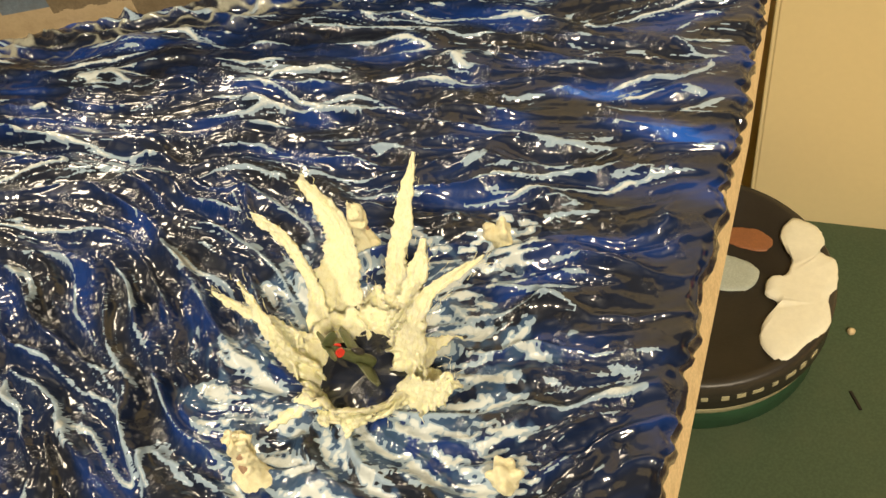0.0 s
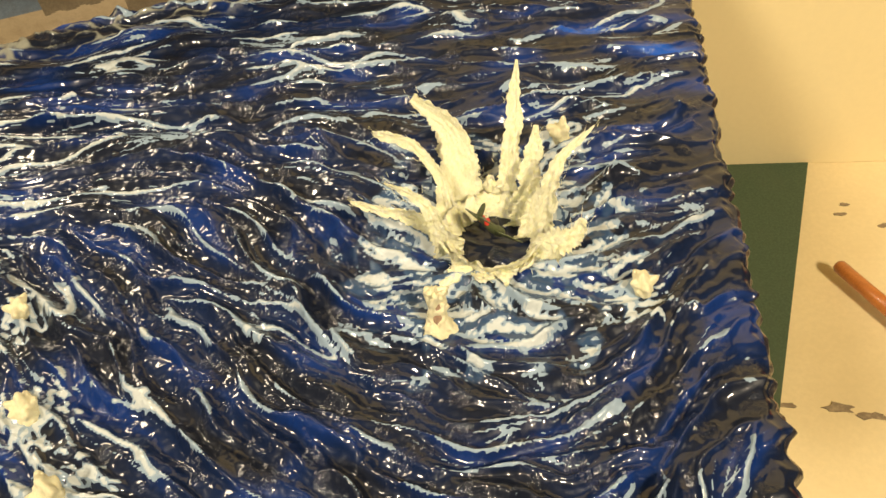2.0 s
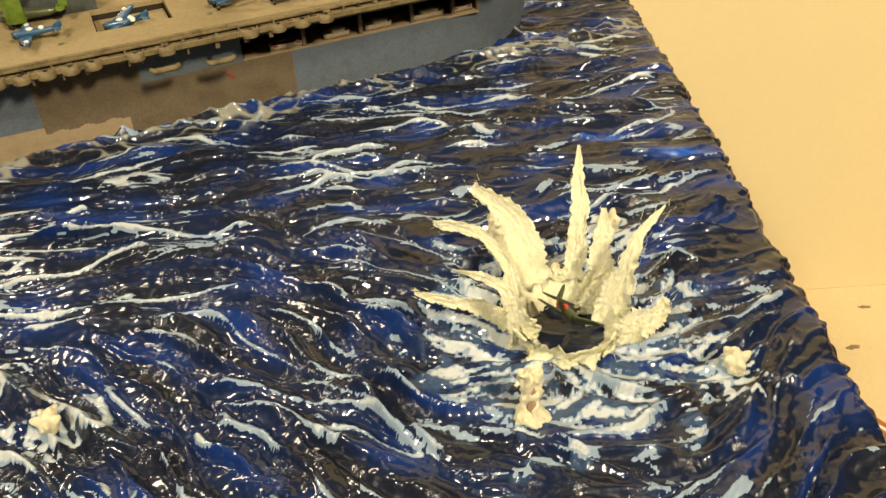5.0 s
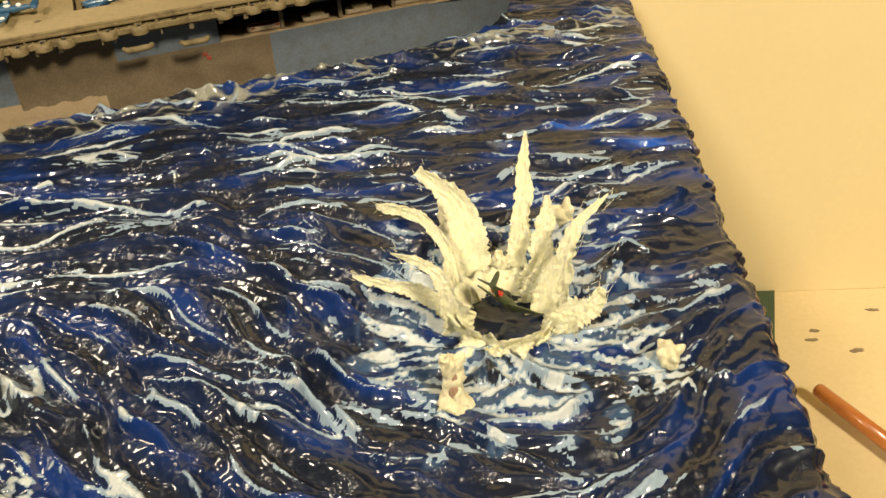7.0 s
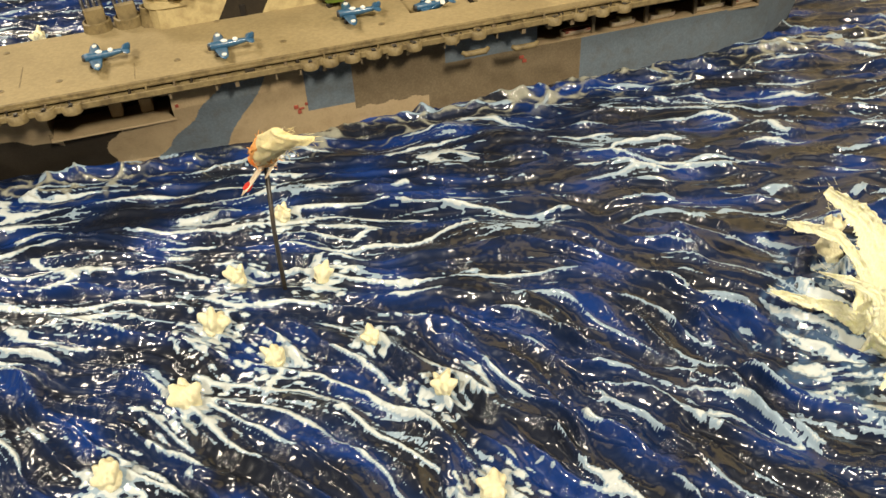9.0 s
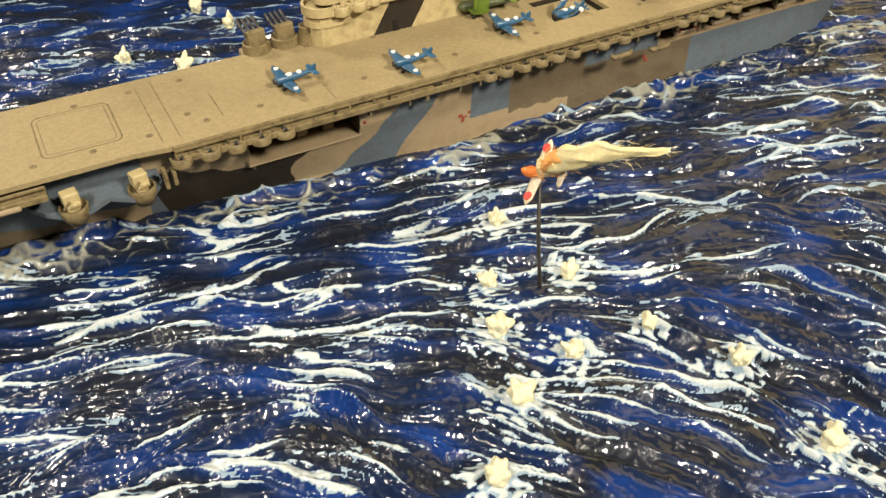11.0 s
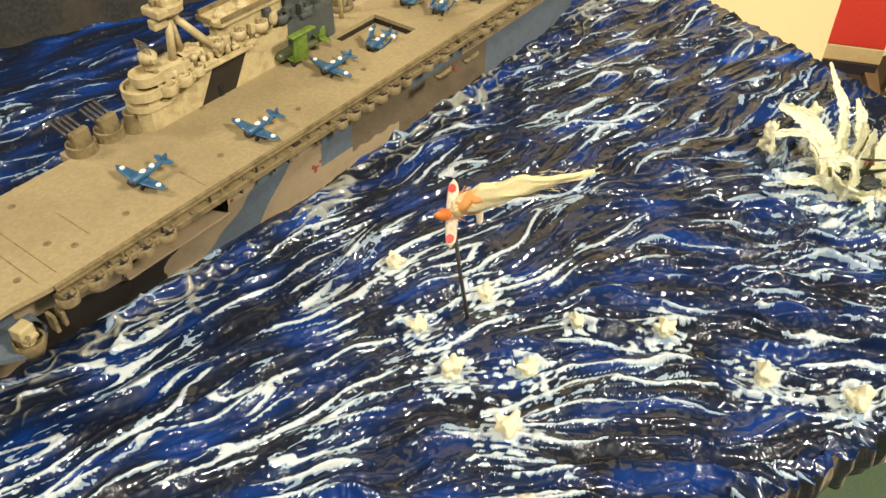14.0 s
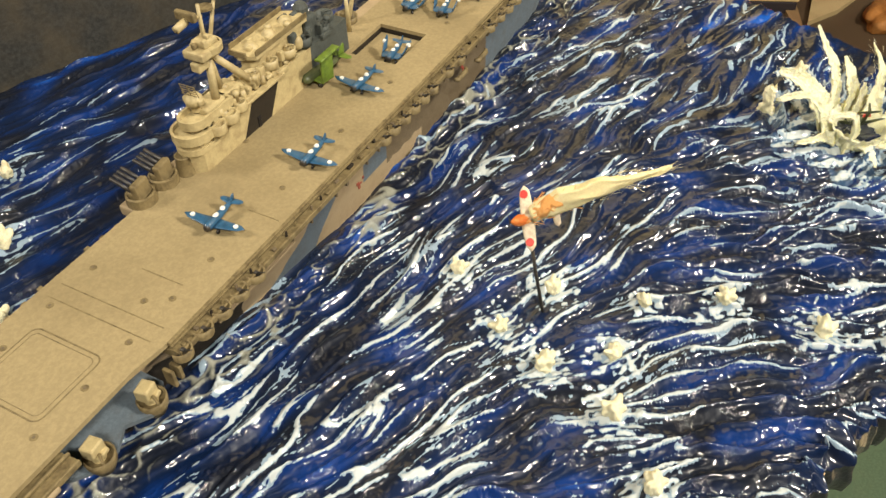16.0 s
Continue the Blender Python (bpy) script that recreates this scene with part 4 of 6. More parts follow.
def blue_plane(folded=False):
    """Carrier plane, nose towards -x, its wheels at z = 0."""
    p = thing("toy_plane", "blue model naval plane with white markings on the deck" if not folded else "blue model naval plane with folded wings on the deck", "model plane", None, "planes on the deck")
    z = 0.0024
    bm = bmesh.new()
    plane_body(bm)
    bmesh.ops.translate(bm, verts=bm.verts[:], vec=(0, 0, z))
    part("fuselage", bm, M["blue"], p, "", True)
    for sy in (-1, 1):
        bm = bmesh.new()
        if folded:
            wing(bm, (-0.0025, sy * 0.0008, z - 0.0004), (-0.0022, sy * 0.0036, z - 0.0002), 0.0040, 0.0036, 0.0006)
            wing(bm, (-0.0006, sy * 0.0034, z), (0.0028, sy * 0.0044, z + 0.0030), 0.0040, 0.0026, 0.0006, 0, 0.001, (0, 1, 0.3))
        else:
            wing(bm, (-0.0025, sy * 0.0006, z - 0.0005), (-0.0022, sy * 0.0090, z - 0.0001), 0.0038, 0.0020, 0.0006)
        part("wing", bm, M["blue"], p, "", True)
        bm = bmesh.new()
        wing(bm, (0.0055, sy * 0.0003, z + 0.0004), (0.0059, sy * 0.0035, z + 0.0005), 0.0024, 0.0015, 0.0004)
        part("tailplane", bm, M["blue"], p, "", True)
        bm = bmesh.new()
        tube(bm, [(-0.0036, sy * 0.0019, z - 0.0004), (-0.0038, sy * 0.0019, 0.0006)], [0.0002, 0.0002], 6)
        tube(bm, [(-0.0038, sy * 0.0017, 0.0006), (-0.0038, sy * 0.0021, 0.0006)], [0.0006, 0.0006], 10)
        part("wheel", bm, M["gunmetal"], p, "black wheel leg", True)
        bm = bmesh.new()
        if folded:
            disc(bm, (0.0016, sy * 0.0043, z + 0.0019), 0.0007, (0, sy * 1.0, 0.25), 0.0004)
        else:
            disc(bm, (-0.0022, sy * 0.0066, z + 0.00010), 0.00066, (0, 0, 1), 0.0002)
        part("insignia", bm, M["white"], p, "white disc")
    bm = bmesh.new()
    wing(bm, (0.0058, 0, z + 0.0004), (0.0063, 0, z + 0.0021), 0.0022, 0.0013, 0.0004, 0, 0.0002, (0, 1, 0))
    part("fin", bm, M["blue"], p, "", True)
    for x, ln in ((-0.0012, 0.0011), (0.0018, 0.0008)):
        bm = bmesh.new()
        bmesh.ops.create_uvsphere(bm, u_segments=10, v_segments=6, radius=1.0, matrix=Matrix.Translation((x, 0, z + 0.00090)) @ Matrix.Diagonal((ln, 0.00070, 0.00062, 1)))
        part("canopy", bm, M["white"], p, "white painted canopy", True)
    bm = bmesh.new()
    tube(bm, [(-0.0058, 0, z), (-0.0051, 0, z)], [0.0008, 0.0011], 12)
    part("cowling", bm, M["gunmetal"], p, "black engine cowling", True)
    return p


# the plane going down in the splash
tail_way = Vector((-0.50, -0.20, 0.80)).normalized()
side_way = Vector((0.55, -0.80, -0.16))
side_way = (side_way - tail_way * side_way.dot(tail_way)).normalized()
fin_way = tail_way.cross(side_way)
SM = Matrix((tail_way, side_way, fin_way)).transposed().to_4x4()
SM.translation = (-0.0343, 0.0776, 0.0060)
sunk = thing("crashed_plane", "dark green model fighter nose down in the splash", "model plane", SM)
bm = bmesh.new()
plane_body(bm, 0.95)
part("fuselage", bm, M["darkgreen"], sunk, "", True)
for sy in (-1, 1):
    bm = bmesh.new()
    wing(bm, (-0.003, sy * 0.0006, -0.0004), (-0.0015, sy * 0.0074, 0.0004), 0.0042, 0.0026, 0.0007)
    part("wing", bm, M["darkgreen"], sunk, "", True)
    bm = bmesh.new()
    disc(bm, (0.0030, sy * 0.00072, 0.0003), 0.00080, (0, sy, 0.3), 0.00018)
    part("roundel", bm, M["red"], sunk, "red disc")
    bm = bmesh.new()
    wing(bm, (0.0052, sy * 0.0003, 0.0003), (0.0056, sy * 0.0036, 0.0003), 0.0022, 0.0015, 0.0005)
    part("tailplane", bm, M["darkgreen"], sunk, "", True)
bm = bmesh.new()
wing(bm, (0.0055, 0, 0.0003), (0.0060, 0, 0.0032), 0.0026, 0.0016, 0.0005, 0, 0.0002, (0, 1, 0))
part("fin", bm, M["darkgreen"], sunk, "", True)
bm = bmesh.new()
bmesh.ops.create_uvsphere(bm, u_segments=10, v_segments=6, radius=1.0, matrix=Matrix.Translation((-0.0008, 0, 0.0011)) @ Matrix.Diagonal((0.0015, 0.0007, 0.0007, 1)))
part("canopy", bm, M["gunmetal"], sunk, "dark canopy", True)

# the diving plane on its wire, nose burning, trailing cotton smoke
WING_A, WING_B = Vector((-0.1468, 0.1499, 0.0353)), Vector((-0.1580, 0.1424, 0.0261))
mid = (WING_A + WING_B) / 2
lat = (WING_A - WING_B).normalized()
nose_dir = (Vector((-0.1545, 0.1510, 0.0295)) - Vector((-0.1490, 0.1345, 0.0375)))
nose_dir = (nose_dir - lat * nose_dir.dot(lat)).normalized()
upv = nose_dir.cross(lat).normalized()
if upv.z < 0:
    upv = -upv
KM = Matrix(((-nose_dir.x, lat.x, upv.x, mid.x), (-nose_dir.y, lat.y, upv.y, mid.y), (-nose_dir.z, lat.z, upv.z, mid.z), (0, 0, 0, 1)))
diver = thing("diving_plane", "cream model plane with red discs and burning nose", "model plane", KM)
bm = bmesh.new()
plane_body(bm)
bmesh.ops.translate(bm, verts=bm.verts[:], vec=(0.0022, 0, 0))
part("fuselage", bm, M["cream"], diver, "", True)
for sy in (-1, 1):
    bm = bmesh.new()
    wing(bm, (0.0, sy * 0.0006, -0.0003), (0.0003, sy * 0.0084, 0.0003), 0.0038, 0.0026, 0.0007)
    part("wing", bm, M["cream"], diver, "", True)
    bm = bmesh.new()
    disc(bm, (0.0001, sy * 0.0062, 0.0001), 0.00105, (0, -sy * 0.07, 1), 0.00055)
    part("roundel", bm, M["red"], diver, "red disc")
    bm = bmesh.new()
    wing(bm, (0.0075, sy * 0.0003, 0.0002), (0.0079, sy * 0.0036, 0.0002), 0.0022, 0.0016, 0.0004)
    part("tailplane", bm, M["cream"], diver, "", True)
bm = bmesh.new()
for k in range(3):
    a = 2.094 * k + 0.4
    tube(bm, [(-0.0046, 0, 0), (-0.0046, 0.0019 * math.cos(a), 0.0019 * math.sin(a))], [0.0002, 0.00012], 6)
part("propeller", bm, M["gunmetal"], diver, "black propeller")


def puff(bm, pts, radii, seed, seg=20, amp=0.24, freq=330.0):
    rings = tube(bm, pts, radii, seg)
    for ring in rings:
        for v in ring:
            q = Vector((v.co.x * freq * 0.3 + seed, v.co.y * freq, v.co.z * freq))
            v.co += Vector((noise.noise(q), noise.noise(q + Vector((7, 1, 0))), noise.noise(q + Vector((0, 3, 9))))) * amp * 0.0026


bm = bmesh.new()
puff(bm, [(-0.0042 + 0.0007 * k, 0, 0.0006) for k in range(9)], [0.0004, 0.0009, 0.0013, 0.0015, 0.0014, 0.0013, 0.0012, 0.0009, 0.0003], 3, 14, 0.4, 500)
part("flames", bm, M["flame"], diver, "orange painted flames", True)
TAIL = Vector((-0.1440, 0.1155, 0.0520))
inv = KM.inverted()
tail_l = inv @ TAIL
bm = bmesh.new()
pts, rad = [], []
for k in range(67):
    f = k / 66
    p = Vector((0.001, 0, 0.0008)).lerp(tail_l, f) + Vector((0, 0.0006 * math.sin(5 * f), 0.0024 * math.sin(math.pi * f)))
    pts.append(p)
    rad.append(0.0003 + 0.0028 * (math.sin(math.pi * min(1, 0.16 + 0.84 * f)) ** 0.8) * (1 - 0.62 * f))
puff(bm, pts[3:], rad[3:], 5, 36, 0.38, 520.0)
hairs(bm, pts[8], pts[50], 170, 0.0030, 9, 0.0019, 0.00005, 1.2)
hairs(bm, pts[50], pts[66], 20, 0.0028, 10, 0.0005, 0.00005, 2.2)
part("smoke_trail", bm, M["smoke"], diver, "cream cotton-wool smoke", True)
bm = bmesh.new()
tuft = [p + Vector((0, 0.0006 * math.sin(0.7 * i), 0.55 * r)) for i, (p, r) in enumerate(zip(pts[2:22], rad[2:22]))]
puff(bm, tuft, [0.0004 + 0.0014 * math.sin(math.pi * (i + 0.5) / 20) ** 0.7 for i in range(20)], 8, 18, 0.34, 500.0)
for k, n in ((2, 40), (6, 34), (10, 24), (15, 14)):
    r = rad[k + 3] * 0.95
    hairs(bm, pts[k], pts[k + 6], n, 0.0036, 19 + k, r, 0.00013, 1.5)
part("scorched_smoke", bm, M["scorched"], diver, "orange-stained cotton wool", True)
bm = bmesh.new()
wf = Vector((-0.1538, 0.1397, sea_z(-0.1538, 0.1397) - 0.001))
wt = mid - upv * 0.0006
tube(bm, [wf, wf.lerp(wt, 0.5) + Vector((-0.0004, 0.0, 0)), wt], [0.0005, 0.0005, 0.0005], 8)
tagged(mesh_ob("support_wire", bm, M["gunmetal"], True), "thin black wire holding the diving plane above water", "wire")


# ---- small shell splashes: plaster stars standing in the water ----
def star(s, seed):
    """A spiky little plaster burst: a squat body with pointed rays, hollow on one side."""
    rng = random.Random(seed)
    bm = bmesh.new()
    bmesh.ops.create_icosphere(bm, subdivisions=4, radius=1.0)
    rays = [Vector((math.cos(a), math.sin(a), rng.uniform(0.25, 0.75))).normalized() for a in [6.283 * (k + rng.uniform(-0.3, 0.3)) / 5 for k in range(5)]]
    rays += [Vector((rng.uniform(-0.35, 0.35), rng.uniform(-0.35, 0.35), 1)).normalized()]
    size = [rng.uniform(0.45, 1.25) for _ in rays]
    dent = Vector((rng.uniform(-0.5, 0.5), -1, 0.35)).normalized()
    for v in bm.verts:
        d = v.co.normalized()
        r = 0.66 + 0.16 * noise.noise(d * 2.3 + Vector((seed, 0, 0))) + 0.05 * noise.noise(d * 6 + Vector((0, seed, 0)))
        for q, z in zip(rays, size):
            r += 0.62 * z * max(0.0, d.dot(q)) ** 15
        r -= 0.22 * max(0.0, d.dot(dent)) ** 6
        w = 1.0 + 0.35 * max(0.0, -d.z)
        v.co = Vector((d.x * r * w * 0.0022, d.y * r * w * 0.0022, d.z * r * 0.0030 + 0.0012)) * s
    return mesh_ob("star_splash", bm, M["star"], True)


for k, (sx, sy, s) in enumerate(STARS):
    ob = star(s * 1.12, 300 + k)
    ob.matrix_world = pose(sx, sy, sea_z(sx, sy), random.Random(k).uniform(-12, 12), random.Random(k + 50).uniform(-12, 12), 37 * k)
    tagged(ob, "small cream plaster shell splash in a foam patch", "splash", "small shell splashes")


def column(at, size, seed, label, mats):
    """A taller, waisted splash of plaster with a brown hollow."""
    c = thing("tall_splash", label, "splash", at)
    bm = bmesh.new()
    rows = []
    rng = random.Random(seed)
    for h, r in ((-0.0008, 1.35), (0.0004, 1.2), (0.002, 0.82), (0.0035, 0.66), (0.0050, 0.74), (0.0064, 0.66), (0.0076, 0.80), (0.0082, 0.30)):
        rows.append([bm.verts.new((math.cos(math.pi * k / 6) * 0.0024 * r * size * rng.uniform(0.75, 1.25), math.sin(math.pi * k / 6) * 0.0018 * r * size * rng.uniform(0.75, 1.25),
                                   (h + (rng.uniform(0, 0.0016) if h > 0.007 and k % 2 else 0)) * size)) for k in range(12)])
    for a, b in zip(rows, rows[1:]):
        for k in range(12):
            bm.faces.new((a[k], a[(k + 1) % 12], b[(k + 1) % 12], b[k]))
    bm.faces.new(rows[-1])
    for _ in range(2):
        bmesh.ops.subdivide_edges(bm, edges=bm.edges[:], cuts=1, use_grid_fill=True, smooth=0.6)
    for v in bm.verts:
        q = v.co * 620 + Vector((seed, 0, 0))
        v.co += Vector((noise.noise(q), noise.noise(q + Vector((5, 0, 0))), 0.6 * noise.noise(q + Vector((0, 9, 0))))) * 0.00075 * size + Vector((noise.noise(q * 2.6), noise.noise(q * 2.6 + Vector((3, 1, 0))), 0)) * 0.00030 * size
    part("column", bm, mats[0], c, "", True)
    bm = bmesh.new()
    for z, s in ((0.0052, 1.0), (0.0026, 1.15)):
        bmesh.ops.create_uvsphere(bm, u_segments=10, v_segments=8, radius=1.0, matrix=Matrix.Translation((0.0, -0.00075 * s * size, z * size)) @ Matrix.Diagonal((0.0008 * s * size, 0.0006 * size, 0.0012 * s * size, 1)))
    part("hollow", bm, mats[1], c, "pinkish brown hollow", True)
    return c


column(pose(-0.0512, 0.0618, sea_z(-0.0512, 0.0618), -8, 0, -15), 1.1, 5, "waisted cream plaster splash beside the crown", (M["star"], M["clay"]))
column(pose(-0.0335, 0.1080, sea_z(-0.0335, 0.1080), 0, 0, 110), 1.1, 6, "waisted cream plaster splash behind the crown", (M["star"], M["clay"]))


# ---- the aircraft carrier ----
ship = thing("model_aircraft_carrier", "weathered model aircraft carrier in tan and blue-grey camouflage", "model ship", Matrix.Identity(4))
YC, DECK, STERN, BOW = 0.2245, 0.0282, 0.034, -0.345
PORT, STBD = 0.2025, 0.2412
XS_W = [-0.345, -0.30, -0.24, -0.19, -0.148, -0.12, -0.06, 0.0, 0.020, 0.034]
HALF_W = [0.0004, 0.0030, 0.0070, 0.0110, 0.0155, 0.0165, 0.0172, 0.0162, 0.0120, 0.0050]
XS_T = [-0.345, -0.30, -0.24, -0.20, -0.17, -0.12, 0.0, 0.020, 0.034]
HALF_T = [0.0020, 0.0075, 0.0135, 0.0175, 0.0185, 0.0172, 0.0172, 0.0150, 0.0105]


def half_beam(x, z):
    f = min(1.0, max(0.0, z / 0.0165))
    return float(np.interp(x, XS_W, HALF_W) * (1 - f) + np.interp(x, XS_T, HALF_T) * f)


def camo(x, z):
    """Index of the camouflage colour on the port side."""
    w = 0.0012 * math.sin(z * 700)
    if x > -0.0493:
        return 2
    if x > -0.0985:
        return 2 if (z > 0.0145 and x > -0.093 and x < -0.062) else 1
    if x > -0.121:
        return 1 if z > 0.0055 + 0.0004 * math.sin(x * 900) else 0
    if x > -0.1345 and z > 0.0075:
        return 2
    lo, hi = -0.1783 + 0.98 * z + 0.6 * w, -0.1590 + 0.62 * z - 0.0010 * math.sin(z * 260)
    if x > hi:
        return 0
    if x > lo:
        return 2
    if x > -0.1905 + 1.3 * max(0.0, z - 0.0088) + 0.0008 * math.cos(z * 600):
        return 0
    if x > -0.2300:
        if x < -0.2012 and z > 0.0102 + 0.30 * (-0.2012 - x) + 0.0006 * math.sin(x * 700):
            return 0
        return 3 if x > -0.2255 - 0.3 * z else 2
    if z > 0.0075 + 0.001 * math.sin(x * 300):
        return 2
    return 0 if x > -0.250 else (1 if z > 0.003 else 3)


def in_opening(x, z):
    return (-0.2030 < x < -0.1712 and 0.0138 < z < 0.0212) or (-0.0640 < x < 0.012 and 0.0146 < z < 0.0212)


bm = bmesh.new()
NXH, NZH = 1100, 84
xs = np.linspace(BOW, STERN, NXH)
zs = np.linspace(-0.004, 0.0266, NZH)
for side in (-1, 1):
    sx = xs if side < 0 else xs[::12]
    sz = zs if side < 0 else zs[::8]
    grid = [[bm.verts.new((x, YC + side * half_beam(x, z), z)) for z in sz] for x in sx]
    for i in range(len(sx) - 1):
        for j in range(len(sz) - 1):
            x, z = (sx[i] + sx[i + 1]) / 2, (sz[j] + sz[j + 1]) / 2
            if side < 0 and in_opening(x, z):
                continue
            f = bm.faces.new((grid[i][j], grid[i + 1][j], grid[i + 1][j + 1], grid[i][j + 1]))
            f.material_index = camo(x, z)
    if side < 0:
        stern_a = grid[-1]
    else:
        stern_b = grid[-1]
tr = bm.faces.new([stern_a[0], stern_a[-1], stern_b[-1], stern_b[0]])
tr.material_index = 2
part("hull", bm, [M["tan"], M["brown"], M["slate"], M["dark"]], ship, "camouflage-painted hull side", False)

# recesses in the port side; black back walls stand in for the shade inside
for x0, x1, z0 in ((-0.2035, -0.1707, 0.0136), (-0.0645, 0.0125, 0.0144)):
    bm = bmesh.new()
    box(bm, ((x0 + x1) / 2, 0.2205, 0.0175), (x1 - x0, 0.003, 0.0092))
    part("hangar_recess", bm, M["black_and_shade"], ship, "recess wall painted black for its shade")
    bm = bmesh.new()
    box(bm, ((x0 + x1) / 2, 0.2137 if x0 > -0.1 else 0.2128, z0 - 0.0002), (x1 - x0, 0.0122, 0.0006))
    part("recess_floor", bm, M["tan"], ship)
    for xw in (x0, x1):
        bm = bmesh.new()
        box(bm, (xw, 0.2135, 0.0176), (0.0008, 0.0110, 0.0082))
        part("bulkhead", bm, M["brown"], ship)
for x in (-0.186, -0.178):
    bm = bmesh.new()
    box(bm, (x, 0.2155, 0.0170), (0.0035, 0.006, 0.0060), None, 0.0006)
    part("locker", bm, M["tan"], ship)
for x in (-0.045, -0.027, -0.010, 0.004):
    bm = bmesh.new()
    box(bm, (x, 0.2090, 0.0180), (0.0012, 0.0012, 0.0068), None, 0.0002)
    part("stanchion", bm, M["brown"], ship)

# rusty scuffs on the side
rng = random.Random(12)
for x, z in ((-0.1380, 0.0095), (-0.1365, 0.0088), (-0.1350, 0.0100), (-0.1372, 0.0078), (-0.0690, 0.0118), (-0.0680, 0.0105), (-0.1698, 0.0175), (-0.2285, 0.0120)):
    bm = bmesh.new()
    y = YC - half_beam(x, z)
    box(bm, (x, y - 0.0001, z), (rng.uniform(0.0008, 0.0018), 0.0003, rng.uniform(0.0004, 0.0015)), None, 0.0001)
    part("rust_mark", bm, M["rust"], ship, "rust red scuff")

# flight deck, with an open well for the lowered lift
LX0, LX1, LY0, LY1 = -0.1005, -0.0797, 0.2148, 0.2325
bm = bmesh.new()


def deck_y(x):
    """Port edge of the deck at x."""
    return PORT + (0.0012 if x < -0.2235 else 0.0) + 0.010 * max(0.0, (-0.30 - x) / 0.045) ** 2 + 0.006 * max(0, (x - 0.012) / 0.022) ** 2


def deck_s(x):
    return STBD - 0.010 * max(0.0, (-0.30 - x) / 0.045) ** 2 - 0.004 * max(0, (x - 0.012) / 0.022) ** 2


def deck_run(x0, x1, ya, yb, n=1):
    for i in range(n):
        a, b = x0 + (x1 - x0) * i / n, x0 + (x1 - x0) * (i + 1) / n
        q = [(a, ya(a)), (b, ya(b)), (b, yb(b)), (a, yb(a))]
        prism(bm, q, DECK - 0.0013, DECK)


deck_run(BOW, -0.2235, deck_y, deck_s, 14)
deck_run(-0.2235, LX0, lambda x: PORT, deck_s, 8)
deck_run(LX0, LX1, deck_y, lambda x: LY0)
deck_run(LX0, LX1, lambda x: LY1, deck_s)
deck_run(LX1, STERN, deck_y, deck_s, 10)
bmesh.ops.remove_doubles(bm, verts=bm.verts[:], dist=1e-6)
inner = [f for f in bm.faces if abs(f.normal.z) < 0.5 and abs(abs(f.normal.x)) > 0.9 and len(f.verts) == 4 and all(len(e.link_faces) > 2 for e in f.edges)]
bmesh.ops.delete(bm, geom=inner, context="FACES")
part("flight_deck", bm, M["deck"], ship, "weathered tan flight deck")
bm = bmesh.new()
box(bm, ((LX0 + LX1) / 2, (LY0 + LY1) / 2, DECK - 0.0032), (LX1 - LX0 - 0.0008, LY1 - LY0 - 0.0008, 0.0008))
part("lift_platform", bm, M["deck"], ship, "lowered aircraft lift")
for c, s in ((((LX0 + LX1) / 2, LY1 + 0.0004, DECK - 0.0023), (LX1 - LX0, 0.0008, 0.0019)), (((LX0 + LX1) / 2, LY0 - 0.0004, DECK - 0.0023), (LX1 - LX0, 0.0008, 0.0019)),
             ((LX1 + 0.0004, (LY0 + LY1) / 2, DECK - 0.0023), (0.0008, LY1 - LY0, 0.0019)), ((LX0 - 0.0004, (LY0 + LY1) / 2, DECK - 0.0023), (0.0008, LY1 - LY0, 0.0019))):
    bm = bmesh.new()
    box(bm, c, s)
    part("lift_shaft_wall", bm, M["dark"], ship)
# scribed lines of the forward lift and the deck joints, and tie-down pits
def lift_line(x0, x1, y0, y1, r, wide):
    """A scribed rounded rectangle, lying as a thin dark bead on the deck."""
    path = []
    for cx, cy, a0 in ((x1 - r, y1 - r, 0), (x0 + r, y1 - r, 90), (x0 + r, y0 + r, 180), (x1 - r, y0 + r, 270)):
        path += [(cx + r * math.cos(radians(a0 + 15 * k)), cy + r * math.sin(radians(a0 + 15 * k)), DECK + 0.00002) for k in range(7)]
    bm = bmesh.new()
    tube(bm, path + path[:2], [wide] * (len(path) + 2), 6, False, 0, 0.5)
    part("lift_outline", bm, M["khaki"], ship, "scribed lift outline", True)


lift_line(-0.2515, -0.2322, 0.2120, 0.2330, 0.0022, 0.00020)
lift_line(-0.2503, -0.2334, 0.2132, 0.2318, 0.0016, 0.00010)
GROOVES = [(-0.2240, 0.2060, -0.2240, 0.2380),
           (-0.2195, 0.2060, -0.2195, 0.2380), (-0.2070, 0.2110, -0.2070, 0.2240), (-0.1780, 0.2040, -0.1780, 0.2140), (-0.2820, 0.206, -0.2820, 0.238)]
for x0, y0, x1, y1 in GROOVES:
    bm = bmesh.new()
    box(bm, ((x0 + x1) / 2, (y0 + y1) / 2, DECK + 0.00001), (max(abs(x1 - x0), 0.00028), max(abs(y1 - y0), 0.00028), 0.00008))
    part("deck_joint", bm, M["khaki"], ship, "dark scribed line")
